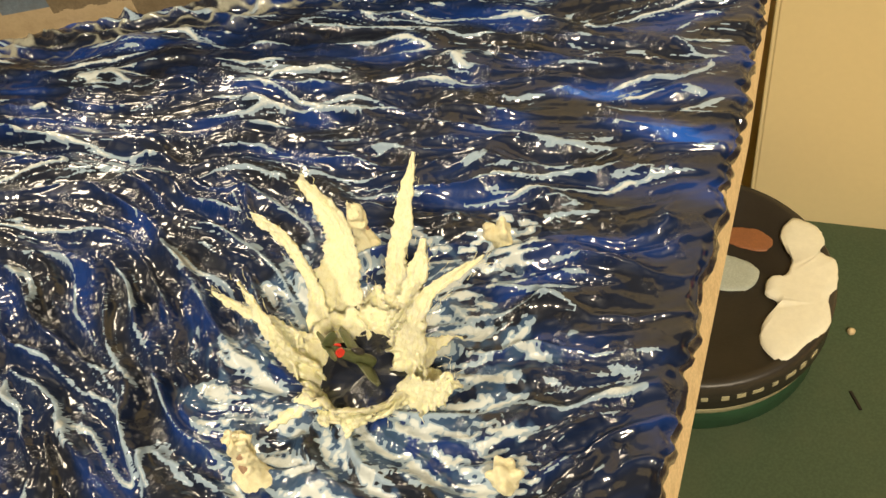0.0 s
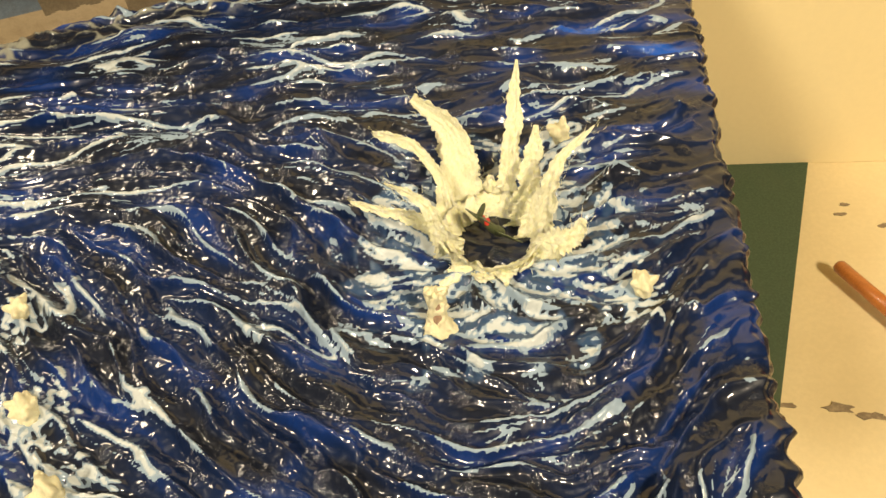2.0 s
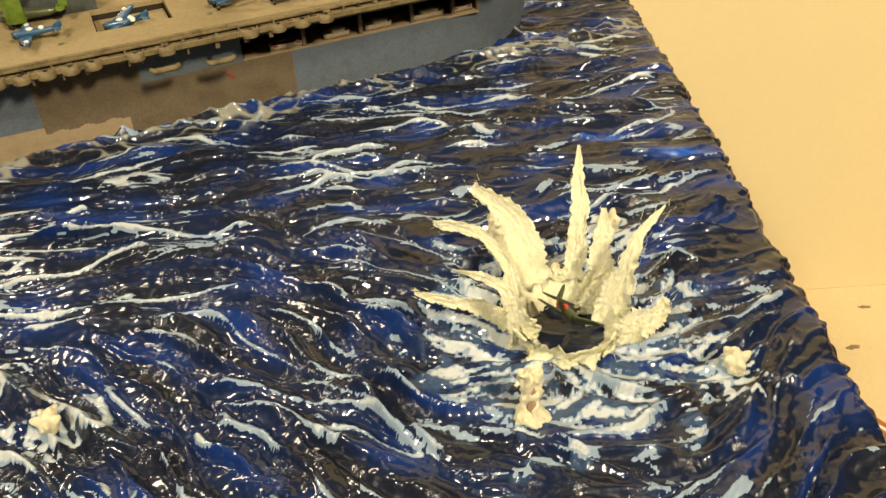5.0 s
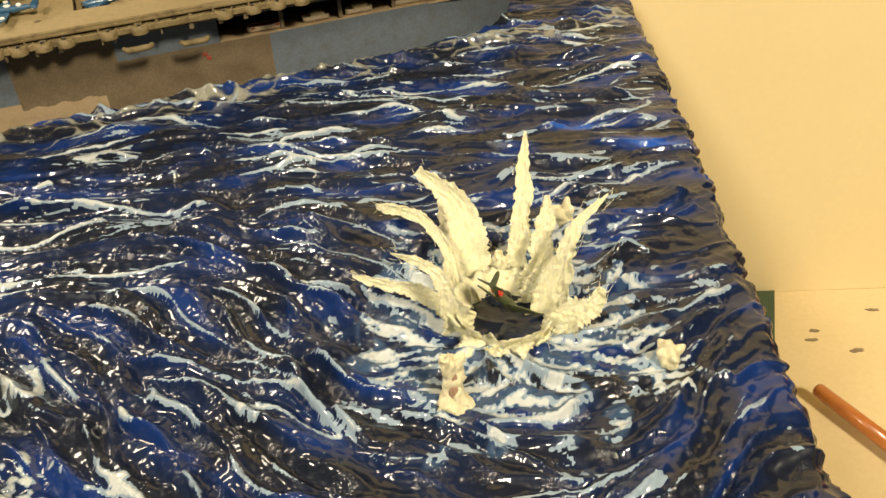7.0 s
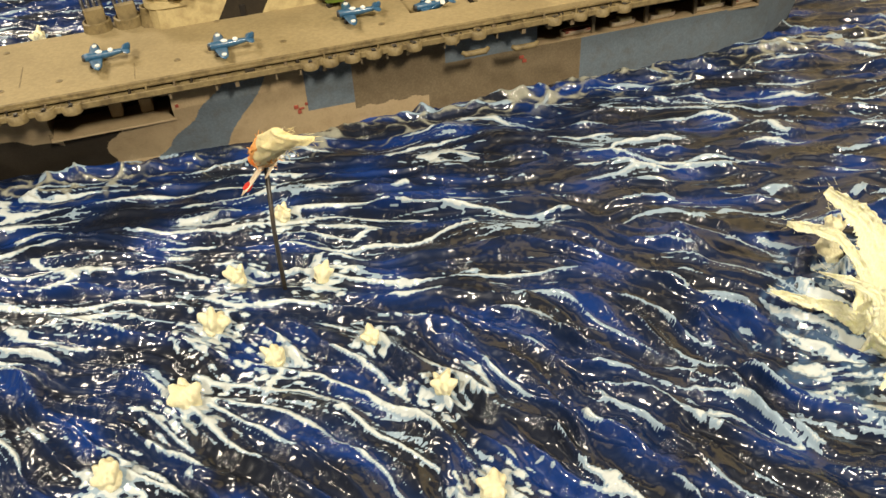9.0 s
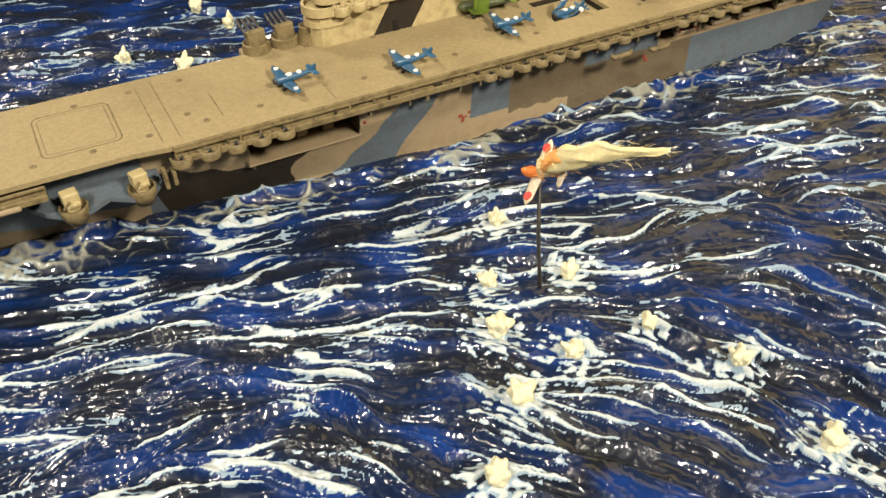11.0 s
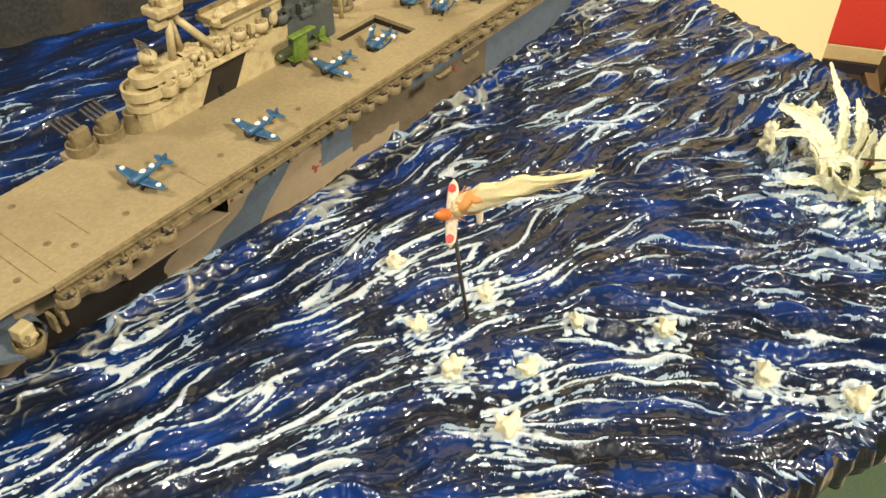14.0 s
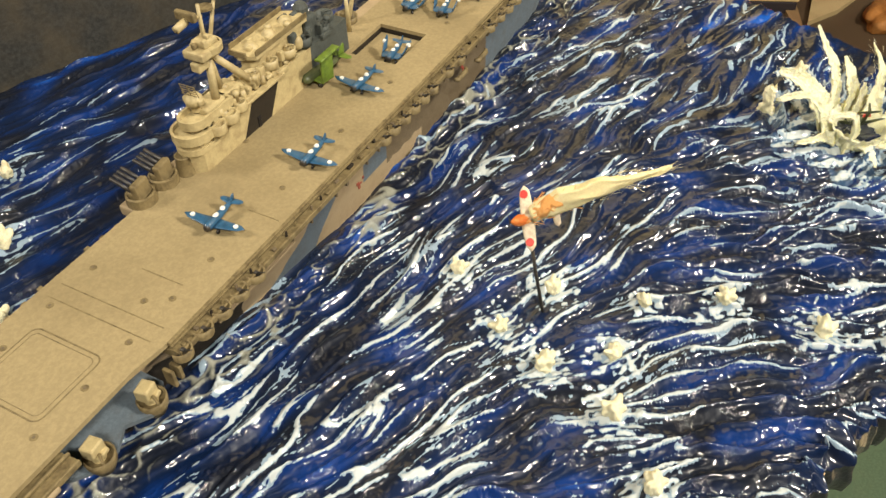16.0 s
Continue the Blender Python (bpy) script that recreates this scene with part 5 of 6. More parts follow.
for x, y in ((-0.226, 0.2351), (-0.2115, 0.2104), (-0.2262, 0.2103), (-0.2401, 0.2098), (-0.2150, 0.2160), (-0.2121, 0.2351), (-0.1971, 0.2107), (-0.2402, 0.2347),
             (-0.1668, 0.2110), (-0.1381, 0.2108), (-0.1540, 0.2330), (-0.1100, 0.2110), (-0.0700, 0.2120), (-0.2540, 0.2100)):
    bm = bmesh.new()
    tube(bm, [(x, y, DECK - 0.0003), (x, y, DECK + 0.00012)], [0.00100, 0.00090], 12)
    tube(bm, [(x, y, DECK - 0.0003), (x, y, DECK + 0.00016)], [0.0004, 0.0004], 10, True, 1)
    part("tie_down", bm, [M["khaki"], M["brown"]], ship, "dark tie-down pit")

# catwalks along the port edge
for x0, x1 in ((-0.2225, -0.066), (-0.066, 0.020), (-0.300, -0.2530)):
    c = (x0 + x1) / 2
    for nm, y, z, sy, sz in (("catwalk_floor", PORT - 0.0014, 0.0256, 0.0036, 0.0006), ("catwalk_wall", PORT - 0.0032, 0.0256, 0.0006, 0.0016), ("catwalk_bracket", PORT + 0.0026, 0.0242, 0.0068, 0.0018), ("catwalk_rail", PORT - 0.0008, 0.0270, 0.0007, 0.0007)):
        bm = bmesh.new()
        box(bm, (c, y, z), (x1 - x0, sy, sz), None, 0.00015)
        part(nm, bm, M["khaki"], ship, "narrow khaki catwalk")
bm = bmesh.new()
box(bm, (-0.145, PORT - 0.0003, DECK - 0.0006), (0.155, 0.0010, 0.0011), None, 0.0002)
part("deck_edge_strip", bm, M["khaki"], ship)


def gun_tub(x, y, z, r, arc=(175, 365), gun=True):
    bm = bmesh.new()
    lathe(bm, [(r * 0.96, 0.0), (r, 0.0024), (r - 0.0004, 0.0024), (r - 0.0004, 0.0003)], (x, y, z), 16, arc)
    t = part("gun_tub", bm, M["khaki"], ship, "rounded open gun tub", True)
    bm = bmesh.new()
    lathe(bm, [(0.0, 0.0001), (r * 0.96, 0.0001), (r * 0.96, 0.0004), (0.0, 0.0004)], (x, y, z), 16, arc)
    part("tub_floor", bm, M["brown"], t, "dark tub floor")
    if gun:
        bm = bmesh.new()
        box(bm, (x, y - r * 0.25, z + 0.0014), (0.0010, 0.0012, 0.0022), None, 0.0002)
        tube(bm, [(x, y - r * 0.3, z + 0.0022), (x, y - r * 1.3, z + 0.0034)], [0.00022, 0.00016], 6)
        part("light_gun", bm, M["gunmetal"], t, "small dark gun")


for x in (-0.2215, -0.2143, -0.2076, -0.2010, -0.1945):
    gun_tub(x, PORT - 0.0026, 0.0243, 0.0027)
for x in (-0.1330, -0.1275, -0.1215, -0.1155, -0.1095, -0.1040):
    gun_tub(x, PORT - 0.0026, 0.0243, 0.0024)
for x in (-0.0930, -0.0850, -0.0620, -0.0540, -0.0470, -0.0400, 0.004):
    gun_tub(x, PORT - 0.0022, 0.0242, 0.0025)


# clutter along the port catwalk: ready boxes, hose reels, stays
rng = random.Random(77)
for k in range(46):
    x = -0.2200 + 0.0050 * k + rng.uniform(-0.0012, 0.0012)
    if x > 0.012:
        continue
    bm = bmesh.new()
    kind = rng.random()
    if kind < 0.6:
        box(bm, (x, PORT - 0.0016 + rng.uniform(-0.0006, 0.0004), 0.0257), (rng.uniform(0.0008, 0.0026), 0.0010, rng.uniform(0.0010, 0.0022)), None, 0.0002)
    else:
        tube(bm, [(x, PORT - 0.0020, 0.0248), (x + 0.0003, PORT - 0.0018, 0.0272)], [0.0004, 0.0003], 8)
    part("ready_box", bm, (M["khaki"], M["brown"], M["dark"])[k % 3], ship)
for k in range(15):
    x = -0.1690 + 0.0080 * k + rng.uniform(-0.0028, 0.0028)
    bm = bmesh.new()
    box(bm, (x, PORT - 0.0006, 0.0236), (rng.uniform(0.0005, 0.0014), 0.0046, 0.0016), None, 0.0001)
    part("bracket", bm, M["brown"], ship)


def hung_raft(x, z):
    bm = bmesh.new()
    pts = [(x - 0.004, PORT - 0.0038, z + 0.0006), (x - 0.003, PORT - 0.0044, z), (x + 0.003, PORT - 0.0044, z), (x + 0.004, PORT - 0.0038, z + 0.0006)]
    tube(bm, pts, [0.0006, 0.0009, 0.0009, 0.0006], 8)
    part("life_raft", bm, M["khaki"], ship, "", True)


for x, z in ((-0.0865, 0.0206), (-0.0715, 0.0196)):
    hung_raft(x, z)


def small_boat(x, y, z, ln, covered):
    p = thing("model_boat", "pale model ship's boat resting in the hull recess", "model boat", pose(x, y, z), "ship's boats")
    bm = bmesh.new()
    rings = []
    for i in range(9):
        f = i / 8
        w = 0.0016 * math.sin(math.pi * min(1, 0.12 + 0.80 * f)) ** 0.6
        ring = [bm.verts.new(((f - 0.5) * ln, w * s, h)) for s, h in ((-1, 0.0020), (-0.85, 0.0009), (-0.3, 0.0), (0.3, 0.0), (0.85, 0.0009), (1, 0.0020))]
        rings.append(ring)
    for a, b in zip(rings, rings[1:]):
        for k in range(5):
            bm.faces.new((a[k], a[k + 1], b[k + 1], b[k]))
    bm.faces.new(rings[0])
    bm.faces.new(rings[-1][::-1])
    part("boat_hull", bm, M["boat"], p, "", True)
    bm = bmesh.new()
    if covered:
        box(bm, (ln * 0.05, 0, 0.0024), (ln * 0.55, 0.0026, 0.0016), None, 0.0005)
    else:
        box(bm, (0, 0, 0.0016), (ln * 0.8, 0.0026, 0.0006), None, 0.0001)
    part("boat_cover" if covered else "boat_inside", bm, M["pale"] if covered else M["rust"], p, "pale cover" if covered else "rust red inside")


small_boat(-0.0500, 0.2098, 0.0146, 0.0105, False)
small_boat(-0.0345, 0.2098, 0.0146, 0.0080, True)
small_boat(-0.0210, 0.2098, 0.0146, 0.0085, True)
small_boat(-0.0045, 0.2098, 0.0146, 0.0110, True)
small_boat(0.0075, 0.2098, 0.0146, 0.0070, False)

# forward gun platforms on the port bow
bm = bmesh.new()
prism(bm, [(-0.2268, 0.2125), (-0.2268, 0.2030), (-0.2300, 0.1990), (-0.2350, 0.1990), (-0.2400, 0.2024), (-0.2450, 0.1994), (-0.2500, 0.1990), (-0.2550, 0.2030), (-0.262, 0.2125)], 0.0178, 0.0190)
part("gun_platform", bm, M["slate"], ship, "blue-grey gun platform")
for x, y in ((-0.2322, 0.2010), (-0.2485, 0.2008)):
    bm = bmesh.new()
    lathe(bm, [(0.0, -0.0030), (0.0022, -0.0030), (0.0033, -0.0004), (0.0035, 0.0018), (0.0031, 0.0020), (0.0030, 0.0008), (0.0, 0.0008)], (x, y, 0.0188), 20)
    part("splinter_shield", bm, M["khaki"], ship, "rounded khaki gun tub", True)
for x, y, rz in ((-0.2322, 0.2012, 12), (-0.2485, 0.2010, 8)):
    g = part("deck_gun", bmesh.new(), M["pale"], ship, "pale boxy gun mount")
    bm = bmesh.new()
    box(bm, (0, 0.0006, 0.0030), (0.0040, 0.0034, 0.0034), None, 0.0004)
    box(bm, (0, -0.0014, 0.0018), (0.0034, 0.0012, 0.0012), None, 0.0003)
    tube(bm, [(0, 0, 0), (0, 0, 0.0014)], [0.0016, 0.0014], 12)
    finish(bm, False)
    bm.to_mesh(g.data)
    bm.free()
    g.matrix_world = pose(x, y, 0.0196, 0, 0, rz)
    bm = bmesh.new()
    tube(bm, [(-0.0008, -0.0016, 0.0030), (-0.0026, -0.0042, 0.0034)], [0.0004, 0.0003], 8)
    b = part("barrel", bm, M["khaki"], g, "")
bm = bmesh.new()
for dx, h in ((0.0, 0.005), (0.0022, 0.0042)):
    box(bm, (-0.2262 + dx, 0.2005, 0.0212), (0.0010, 0.0030, h), pose(0, 0, 0), 0.0002)
part("ready_locker", bm, M["khaki"], ship)
bm = bmesh.new()
box(bm, (-0.274, 0.2002, 0.0250), (0.030, 0.0036, 0.0014), None, 0.0005)
part("net_rail", bm, M["tan"], ship)

# starboard side fittings seen past the deck
bm = bmesh.new()
rng = random.Random(31)
for k in range(22):
    x = -0.300 + 0.0052 * k
    if x < -0.193:
        box(bm, (x, STBD + 0.0016, 0.0250), (0.0016, 0.0030, rng.uniform(0.0012, 0.0030)), None, 0.0003)
box(bm, (-0.246, STBD + 0.0016, 0.0240), (0.105, 0.0034, 0.0006))
part("starboard_catwalk", bm, M["khaki"], ship)
bm = bmesh.new()
box(bm, (-0.1375, STBD + 0.0020, 0.0262), (0.108, 0.0070, 0.0034), None, 0.0006)
part("island_sponson", bm, M["tan"], ship)

# twin gun mounts ahead of the island
for x in (-0.1872, -0.1785):
    bm = bmesh.new()
    lathe(bm, [(0.0, 0.0), (0.0042, 0.0), (0.0040, 0.0026), (0.0034, 0.0028), (0.0032, 0.0016), (0.0, 0.0016)], (x, 0.2418, DECK), 20)
    part("gun_pedestal", bm, M["khaki"], ship, "round khaki gun pedestal", False)
    bm = bmesh.new()
    box(bm, (0, -0.0010, 0.0024), (0.0056, 0.0022, 0.0052), None, 0.0005)
    box(bm, (0, 0.0008, 0.0012), (0.0050, 0.0026, 0.0026), None, 0.0005)
    mt = part("gun_house", bm, M["khaki"], ship, "boxy khaki gun house")
    mt.matrix_world = pose(x, 0.2418, DECK + 0.0016, -6, 0, 8)
    for k in range(4):
        bm = bmesh.new()
        sx = -0.0024 + 0.0016 * k
        tube(bm, [(sx, 0.0000, 0.0034), (sx, 0.0052, 0.0068)], [0.00060, 0.00050], 8)
        part("barrel", bm, M["gunmetal"], mt, "dark gun barrel", True)
bm = bmesh.new()
lathe(bm, [(0.0030, 0.0), (0.0022, 0.0052), (0.0024, 0.0056), (0.0018, 0.0056), (0.0017, 0.0044), (0.0, 0.0044)], (-0.1722, 0.2392, DECK), 20)
part("director_tub", bm, M["khaki"], ship, "conical open director tub", True)

# ---- the island ----
island = part("island", bmesh.new(), M["tan"], ship, "pale camouflaged island superstructure")
island.location = (-0.0040, -0.0036, 0.0)
IY0, IY1 = 0.2372, 0.2462
ISL = [(-0.1668, -0.1500, "tan", 0.0), (-0.1500, -0.1372, "dark", 0.22), (-0.1372, -0.1150, "tan", 0.22), (-0.1150, -0.0940, "aftgrey", -0.1)]
TOP = 0.0392
slants = [0.0, 0.62, 0.62, 0.1, 0.0]
for k, (x0, x1, mat, _) in enumerate(ISL):
    bm = bmesh.new()
    h = TOP - DECK + 0.001
    s0, s1 = slants[k] * h, slants[k + 1] * h
    lo = [(x0, IY0, DECK - 0.001), (x1, IY0, DECK - 0.001), (x1, IY1, DECK - 0.001), (x0, IY1, DECK - 0.001)]
    if k == 0:
        lo = [(x0 + 0.001, IY0, DECK - 0.001), (x1, IY0, DECK - 0.001), (x1, IY1, DECK - 0.001), (x0 + 0.001, IY1, DECK - 0.001), (x0 - 0.0012, IY1 - 0.0030, DECK - 0.001), (x0 - 0.0012, IY0 + 0.0030, DECK - 0.001)]
    vs = [bm.verts.new(p) for p in lo]
    ws = [bm.verts.new((p[0] + (s0 if p[0] <= x0 + 0.0011 else s1), p[1], TOP)) for p in lo]
    bm.faces.new(ws)
    bm.faces.new(vs[::-1])
    for i in range(len(lo)):
        j = (i + 1) % len(lo)
        bm.faces.new((vs[i], vs[j], ws[j], ws[i]))
    part("island_block", bm, M["pale" if mat == "tan" else mat], island, {"tan": "cream island wall", "dark": "dark brown island wall", "aftgrey": "grey-green island wall"}[mat])
bm = bmesh.new()
box(bm, (-0.1420, IY0 - 0.0001, DECK + 0.0017), (0.0016, 0.0004, 0.0034), None, 0.0001)
part("island_door", bm, M["black_and_shade"], island, "black doorway")


def bridge_tub(z, h, r, x, length, mat):
    """A rounded, walled gallery: round end forward, straight sides aft, open on top."""
    bm = bmesh.new()
    yc = (IY0 + IY1) / 2
    outer, inner = [], []
    for k in range(17):
        a = math.pi * (0.5 + k / 16)
        outer.append((x + r * math.cos(a), yc + r * math.sin(a)))
        inner.append((x + (r - 0.0008) * math.cos(a), yc + (r - 0.0008) * math.sin(a)))
    outer += [(x + length, yc - r), (x + length, yc + r)]
    inner += [(x + length - 0.0008, yc - r + 0.0008), (x + length - 0.0008, yc + r - 0.0008)]
    n = len(outer)
    ob, ot = [bm.verts.new((*p, z)) for p in outer], [bm.verts.new((*p, z + h)) for p in outer]
    it, ib = [bm.verts.new((*p, z + h)) for p in inner], [bm.verts.new((*p, z + h * 0.35)) for p in inner]
    for i in range(n):
        j = (i + 1) % n
        bm.faces.new((ob[i], ob[j], ot[j], ot[i]))
        bm.faces.new((ot[i], ot[j], it[j], it[i]))
        bm.faces.new((it[i], it[j], ib[j], ib[i]))
    bm.faces.new(ib)
    bm.faces.new(ob[::-1])
    return part("bridge_gallery", bm, mat, island, "rounded pale bridge gallery", False)


bridge_tub(0.0342, 0.0017, 0.0050, -0.1640, 0.007, M["pale"])
bridge_tub(0.0376, 0.0027, 0.0057, -0.1636, 0.0165, M["pale"])
bridge_tub(0.0406, 0.0026, 0.0042, -0.1620, 0.012, M["pale"])
for x, y, r, z in ((-0.1592, IY0 - 0.0006, 0.0026, 0.0376), (-0.1538, IY0 - 0.0008, 0.0024, 0.0380), (-0.1488, IY0 - 0.0004, 0.0020, 0.0384)):
    bm = bmesh.new()
    lathe(bm, [(0, -0.0003), (r * 0.96, -0.0003), (r, 0.0001), (r, 0.0026), (r - 0.0002, 0.0028), (r - 0.0006, 0.0026), (r - 0.0006, 0.0016), (0, 0.0016)], (x, y, z), 16)
    part("lookout_tub", bm, M["pale"], island, "", True)
bm = bmesh.new()
box(bm, (-0.1510, 0.2430, 0.0412), (0.016, 0.0070, 0.0040), None, 0.0008)
box(bm, (-0.1320, 0.2432, 0.0402), (0.030, 0.0080, 0.0020), None, 0.0004)
part("bridge_deck", bm, M["pale"], island)
bm = bmesh.new()
lathe(bm, [(0.0014, 0.0), (0.0014, 0.0018), (0.0024, 0.0022), (0.0026, 0.0040), (0.0018, 0.0050), (0.0, 0.0052)], (-0.1590, 0.2430, 0.0425), 14)
box(bm, (-0.1590, 0.2430, 0.0458), (0.0022, 0.0062, 0.0018), None, 0.0004)
dirc = part("gun_director", bm, M["pale"], island, "", True)
bm = bmesh.new()
for k in range(5):
    z = 0.0482 + 0.0007 * k
    tube(bm, [(-0.1602, 0.2402, z), (-0.1602, 0.2452, z)], [0.00012, 0.00012], 5)
for y in (0.2402, 0.2427, 0.2452):
    tube(bm, [(-0.1596, y, 0.0476), (-0.1604, y, 0.0512)], [0.00014, 0.00012], 5)
part("radar_frame", bm, M["khaki"], dirc, "fine lattice radar frame")

# walkway along the port edge of the island's top, with lockers and rounded bins
bm = bmesh.new()
box(bm, (-0.1440, IY0 - 0.0004, TOP - 0.0004), (0.0300, 0.0022, 0.0009), None, 0.0002)
part("island_walkway", bm, M["pale"], island)
rng = random.Random(44)
for k in range(9):
    bm = bmesh.new()
    x = -0.1580 + 0.0030 * k + rng.uniform(-0.0006, 0.0006)
    if k % 3 == 1:
        tube(bm, [(x, IY0 + 0.0008, TOP), (x, IY0 + 0.0008, TOP + 0.0030)], [0.0010, 0.0008], 10)
    else:
        box(bm, (x, IY0 + 0.0010, TOP + 0.0012), (rng.uniform(0.0012, 0.0022), 0.0016, rng.uniform(0.0022, 0.0034)), None, 0.0004)
    part("bridge_locker", bm, M["pale"], island, "", k % 3 == 1)

# tripod mast with its platforms
mast = part("mast", bmesh.new(), M["pale"], island, "pale tripod mast")
bm = bmesh.new()
HEAD = Vector((-0.1500, 0.2430, 0.0555))
for foot in ((-0.1528, 0.2412, 0.0425), (-0.1480, 0.2438, 0.0425), (-0.1385, 0.2385, 0.0400)):
    tube(bm, [foot, HEAD], [0.00125, 0.00100], 10)
tube(bm, [HEAD, (-0.1492, 0.2430, 0.0690)], [0.0007, 0.0005], 10)
tube(bm, [HEAD + Vector((0.001, 0, 0)), (-0.1425, 0.2430, 0.0690)], [0.0006, 0.0005], 10)
finish(bm, True)
bm.to_mesh(mast.data)
bm.free()
bm = bmesh.new()
lathe(bm, [(0.0, 0.0), (0.0024, 0.0), (0.0040, 0.0014), (0.0044, 0.0034), (0.0038, 0.0036), (0.0036, 0.0022), (0.0, 0.0022)], (-0.1496, 0.2430, 0.0545), 12)
part("mast_platform", bm, M["pale"], mast, "", False)
bm = bmesh.new()
box(bm, (-0.1512, 0.2430, 0.0568), (0.0088, 0.0070, 0.0026), None, 0.0007)
box(bm, (-0.1500, 0.2430, 0.0588), (0.0052, 0.0048, 0.0020), None, 0.0005)
part("fighting_top", bm, M["pale"], mast)
rng = random.Random(61)
for k in range(7):
    bm = bmesh.new()
    box(bm, (-0.1540 + 0.0010 * k, 0.2430 + rng.uniform(-0.0026, 0.0026), 0.0584 + rng.uniform(0, 0.0016)), (rng.uniform(0.0008, 0.0016), rng.uniform(0.0008, 0.0016), rng.uniform(0.0012, 0.0026)), None, 0.0003)
    part("mast_fitting", bm, M["pale"] if k % 3 else M["khaki"], mast)
bm = bmesh.new()
tube(bm, [(-0.1585, 0.2430, 0.0662), (-0.1545, 0.2430, 0.0668)], [0.0011, 0.0011], 12)
tube(bm, [(-0.1545, 0.2430, 0.0668), (-0.1490, 0.2430, 0.0655)], [0.0005, 0.0005], 8)
part("radar_drum", bm, M["pale"], mast, "", True)
bm = bmesh.new()
box(bm, (-0.1535, 0.2430, 0.0535), (0.0046, 0.0030, 0.0028), None, 0.0005)
part("lookout_box", bm, M["pale"], mast)
bm = bmesh.new()
box(bm, (-0.1540, 0.2430, 0.0680), (0.0016, 0.0066, 0.0026), pose(0, 0, 0), 0.0005)
box(bm, (-0.1440, 0.2430, 0.0700), (0.0014, 0.0050, 0.0034), None, 0.0005)
lathe(bm, [(0.0, 0), (0.0022, 0.0002), (0.0022, 0.0008), (0.0, 0.0010)], (-0.1470, 0.2430, 0.0665), 12)
part("radar_antenna", bm, M["khaki"], mast, "solid pale radar antenna")

# funnel block, after director, gun tubs round it
bm = bmesh.new()
prism(bm, [(-0.1340, 0.2392), (-0.1140, 0.2392), (-0.1110, 0.2415), (-0.1110, 0.2448), (-0.1140, 0.2470), (-0.1340, 0.2470), (-0.1365, 0.2448), (-0.1365, 0.2415)], TOP, 0.0468)
part("funnel", bm, M["pale"], island, "pale funnel block")
bm = bmesh.new()
prism(bm, [(-0.1368, 0.2384), (-0.1120, 0.2384), (-0.1096, 0.2432), (-0.1120, 0.2478), (-0.1368, 0.2478), (-0.1390, 0.2432)], 0.0468, 0.0480)
for x in (-0.1330, -0.1245, -0.1165):
    lathe(bm, [(0.0, 0.0014), (0.0010, 0.0014), (0.0016, 0.0008), (0.0022, 0.0), (0.0, 0.0)], (x, 0.2432, 0.0480), 14)
part("funnel_top", bm, M["pale"], island, "pale funnel top with round vents")
bm = bmesh.new()
for x0, x1 in ((-0.1368, -0.1120),):
    for y in (0.2384, 0.2478):
        box(bm, ((x0 + x1) / 2, y, 0.0488), (x1 - x0, 0.0004, 0.0016))
    box(bm, (-0.1389, 0.2432, 0.0488), (0.0006, 0.0060, 0.0016))
part("funnel_rail", bm, M["khaki"], island)
for x, y, z, r, mat in ((-0.1390, 0.2398, 0.0415, 0.0026, "pale"), (-0.1315, 0.2385, 0.0422, 0.0024, "pale"), (-0.1235, 0.2382, 0.0418, 0.0026, "pale"), (-0.1150, 0.2384, 0.0408, 0.0024, "aftgrey"), (-0.1040, 0.2400, 0.0392, 0.0030, "aftgrey"), (-0.0975, 0.2430, 0.0392, 0.0030, "aftgrey")):
    bm = bmesh.new()
    lathe(bm, [(0.0, -0.0012), (r * 0.7, -0.0012), (r, 0.0), (r, 0.0022), (r - 0.0005, 0.0022), (r - 0.0005, 0.0006), (0.0, 0.0006)], (x, y, z), 14)
    box(bm, (x, y, z + 0.0018), (0.0012, 0.0014, 0.0022), None, 0.0003)
    tube(bm, [(x, y, z + 0.0024), (x - 0.0004, y - 0.0034, z + 0.0040)], [0.0003, 0.0002], 6)
    part("island_gun_tub", bm, M[mat], island, "", True)
bm = bmesh.new()
box(bm, (-0.1085, 0.2430, 0.0425), (0.0060, 0.0070, 0.0080), None, 0.0008)
lathe(bm, [(0.0024, 0.0), (0.0024, 0.0026), (0.0014, 0.0040), (0.0, 0.0042)], (-0.1085, 0.2430, 0.0462), 12)
box(bm, (-0.1200, 0.2385, 0.0440), (0.0028, 0.0024, 0.0056), None, 0.0008)
part("after_director", bm, M["aftgrey"], island, "grey-green after director")
bm = bmesh.new()
bmesh.ops.create_uvsphere(bm, u_segments=12, v_segments=8, radius=1.0, matrix=Matrix.Translation((-0.1190, 0.2372, 0.0432)) @ Matrix.Diagonal((0.0016, 0.0012, 0.0022, 1)))
part("searchlight", bm, M["pale"], island, "", True)
for x in (-0.1500, -0.1440, -0.1290, -0.1060):
    bm = bmesh.new()
    box(bm, (x, IY0 - 0.0004, TOP + 0.0004), (0.0046, 0.0014, 0.0014), None, 0.0003)
    part("signal_locker", bm, M["pale"] if x < -0.12 else M["aftgrey"], island)

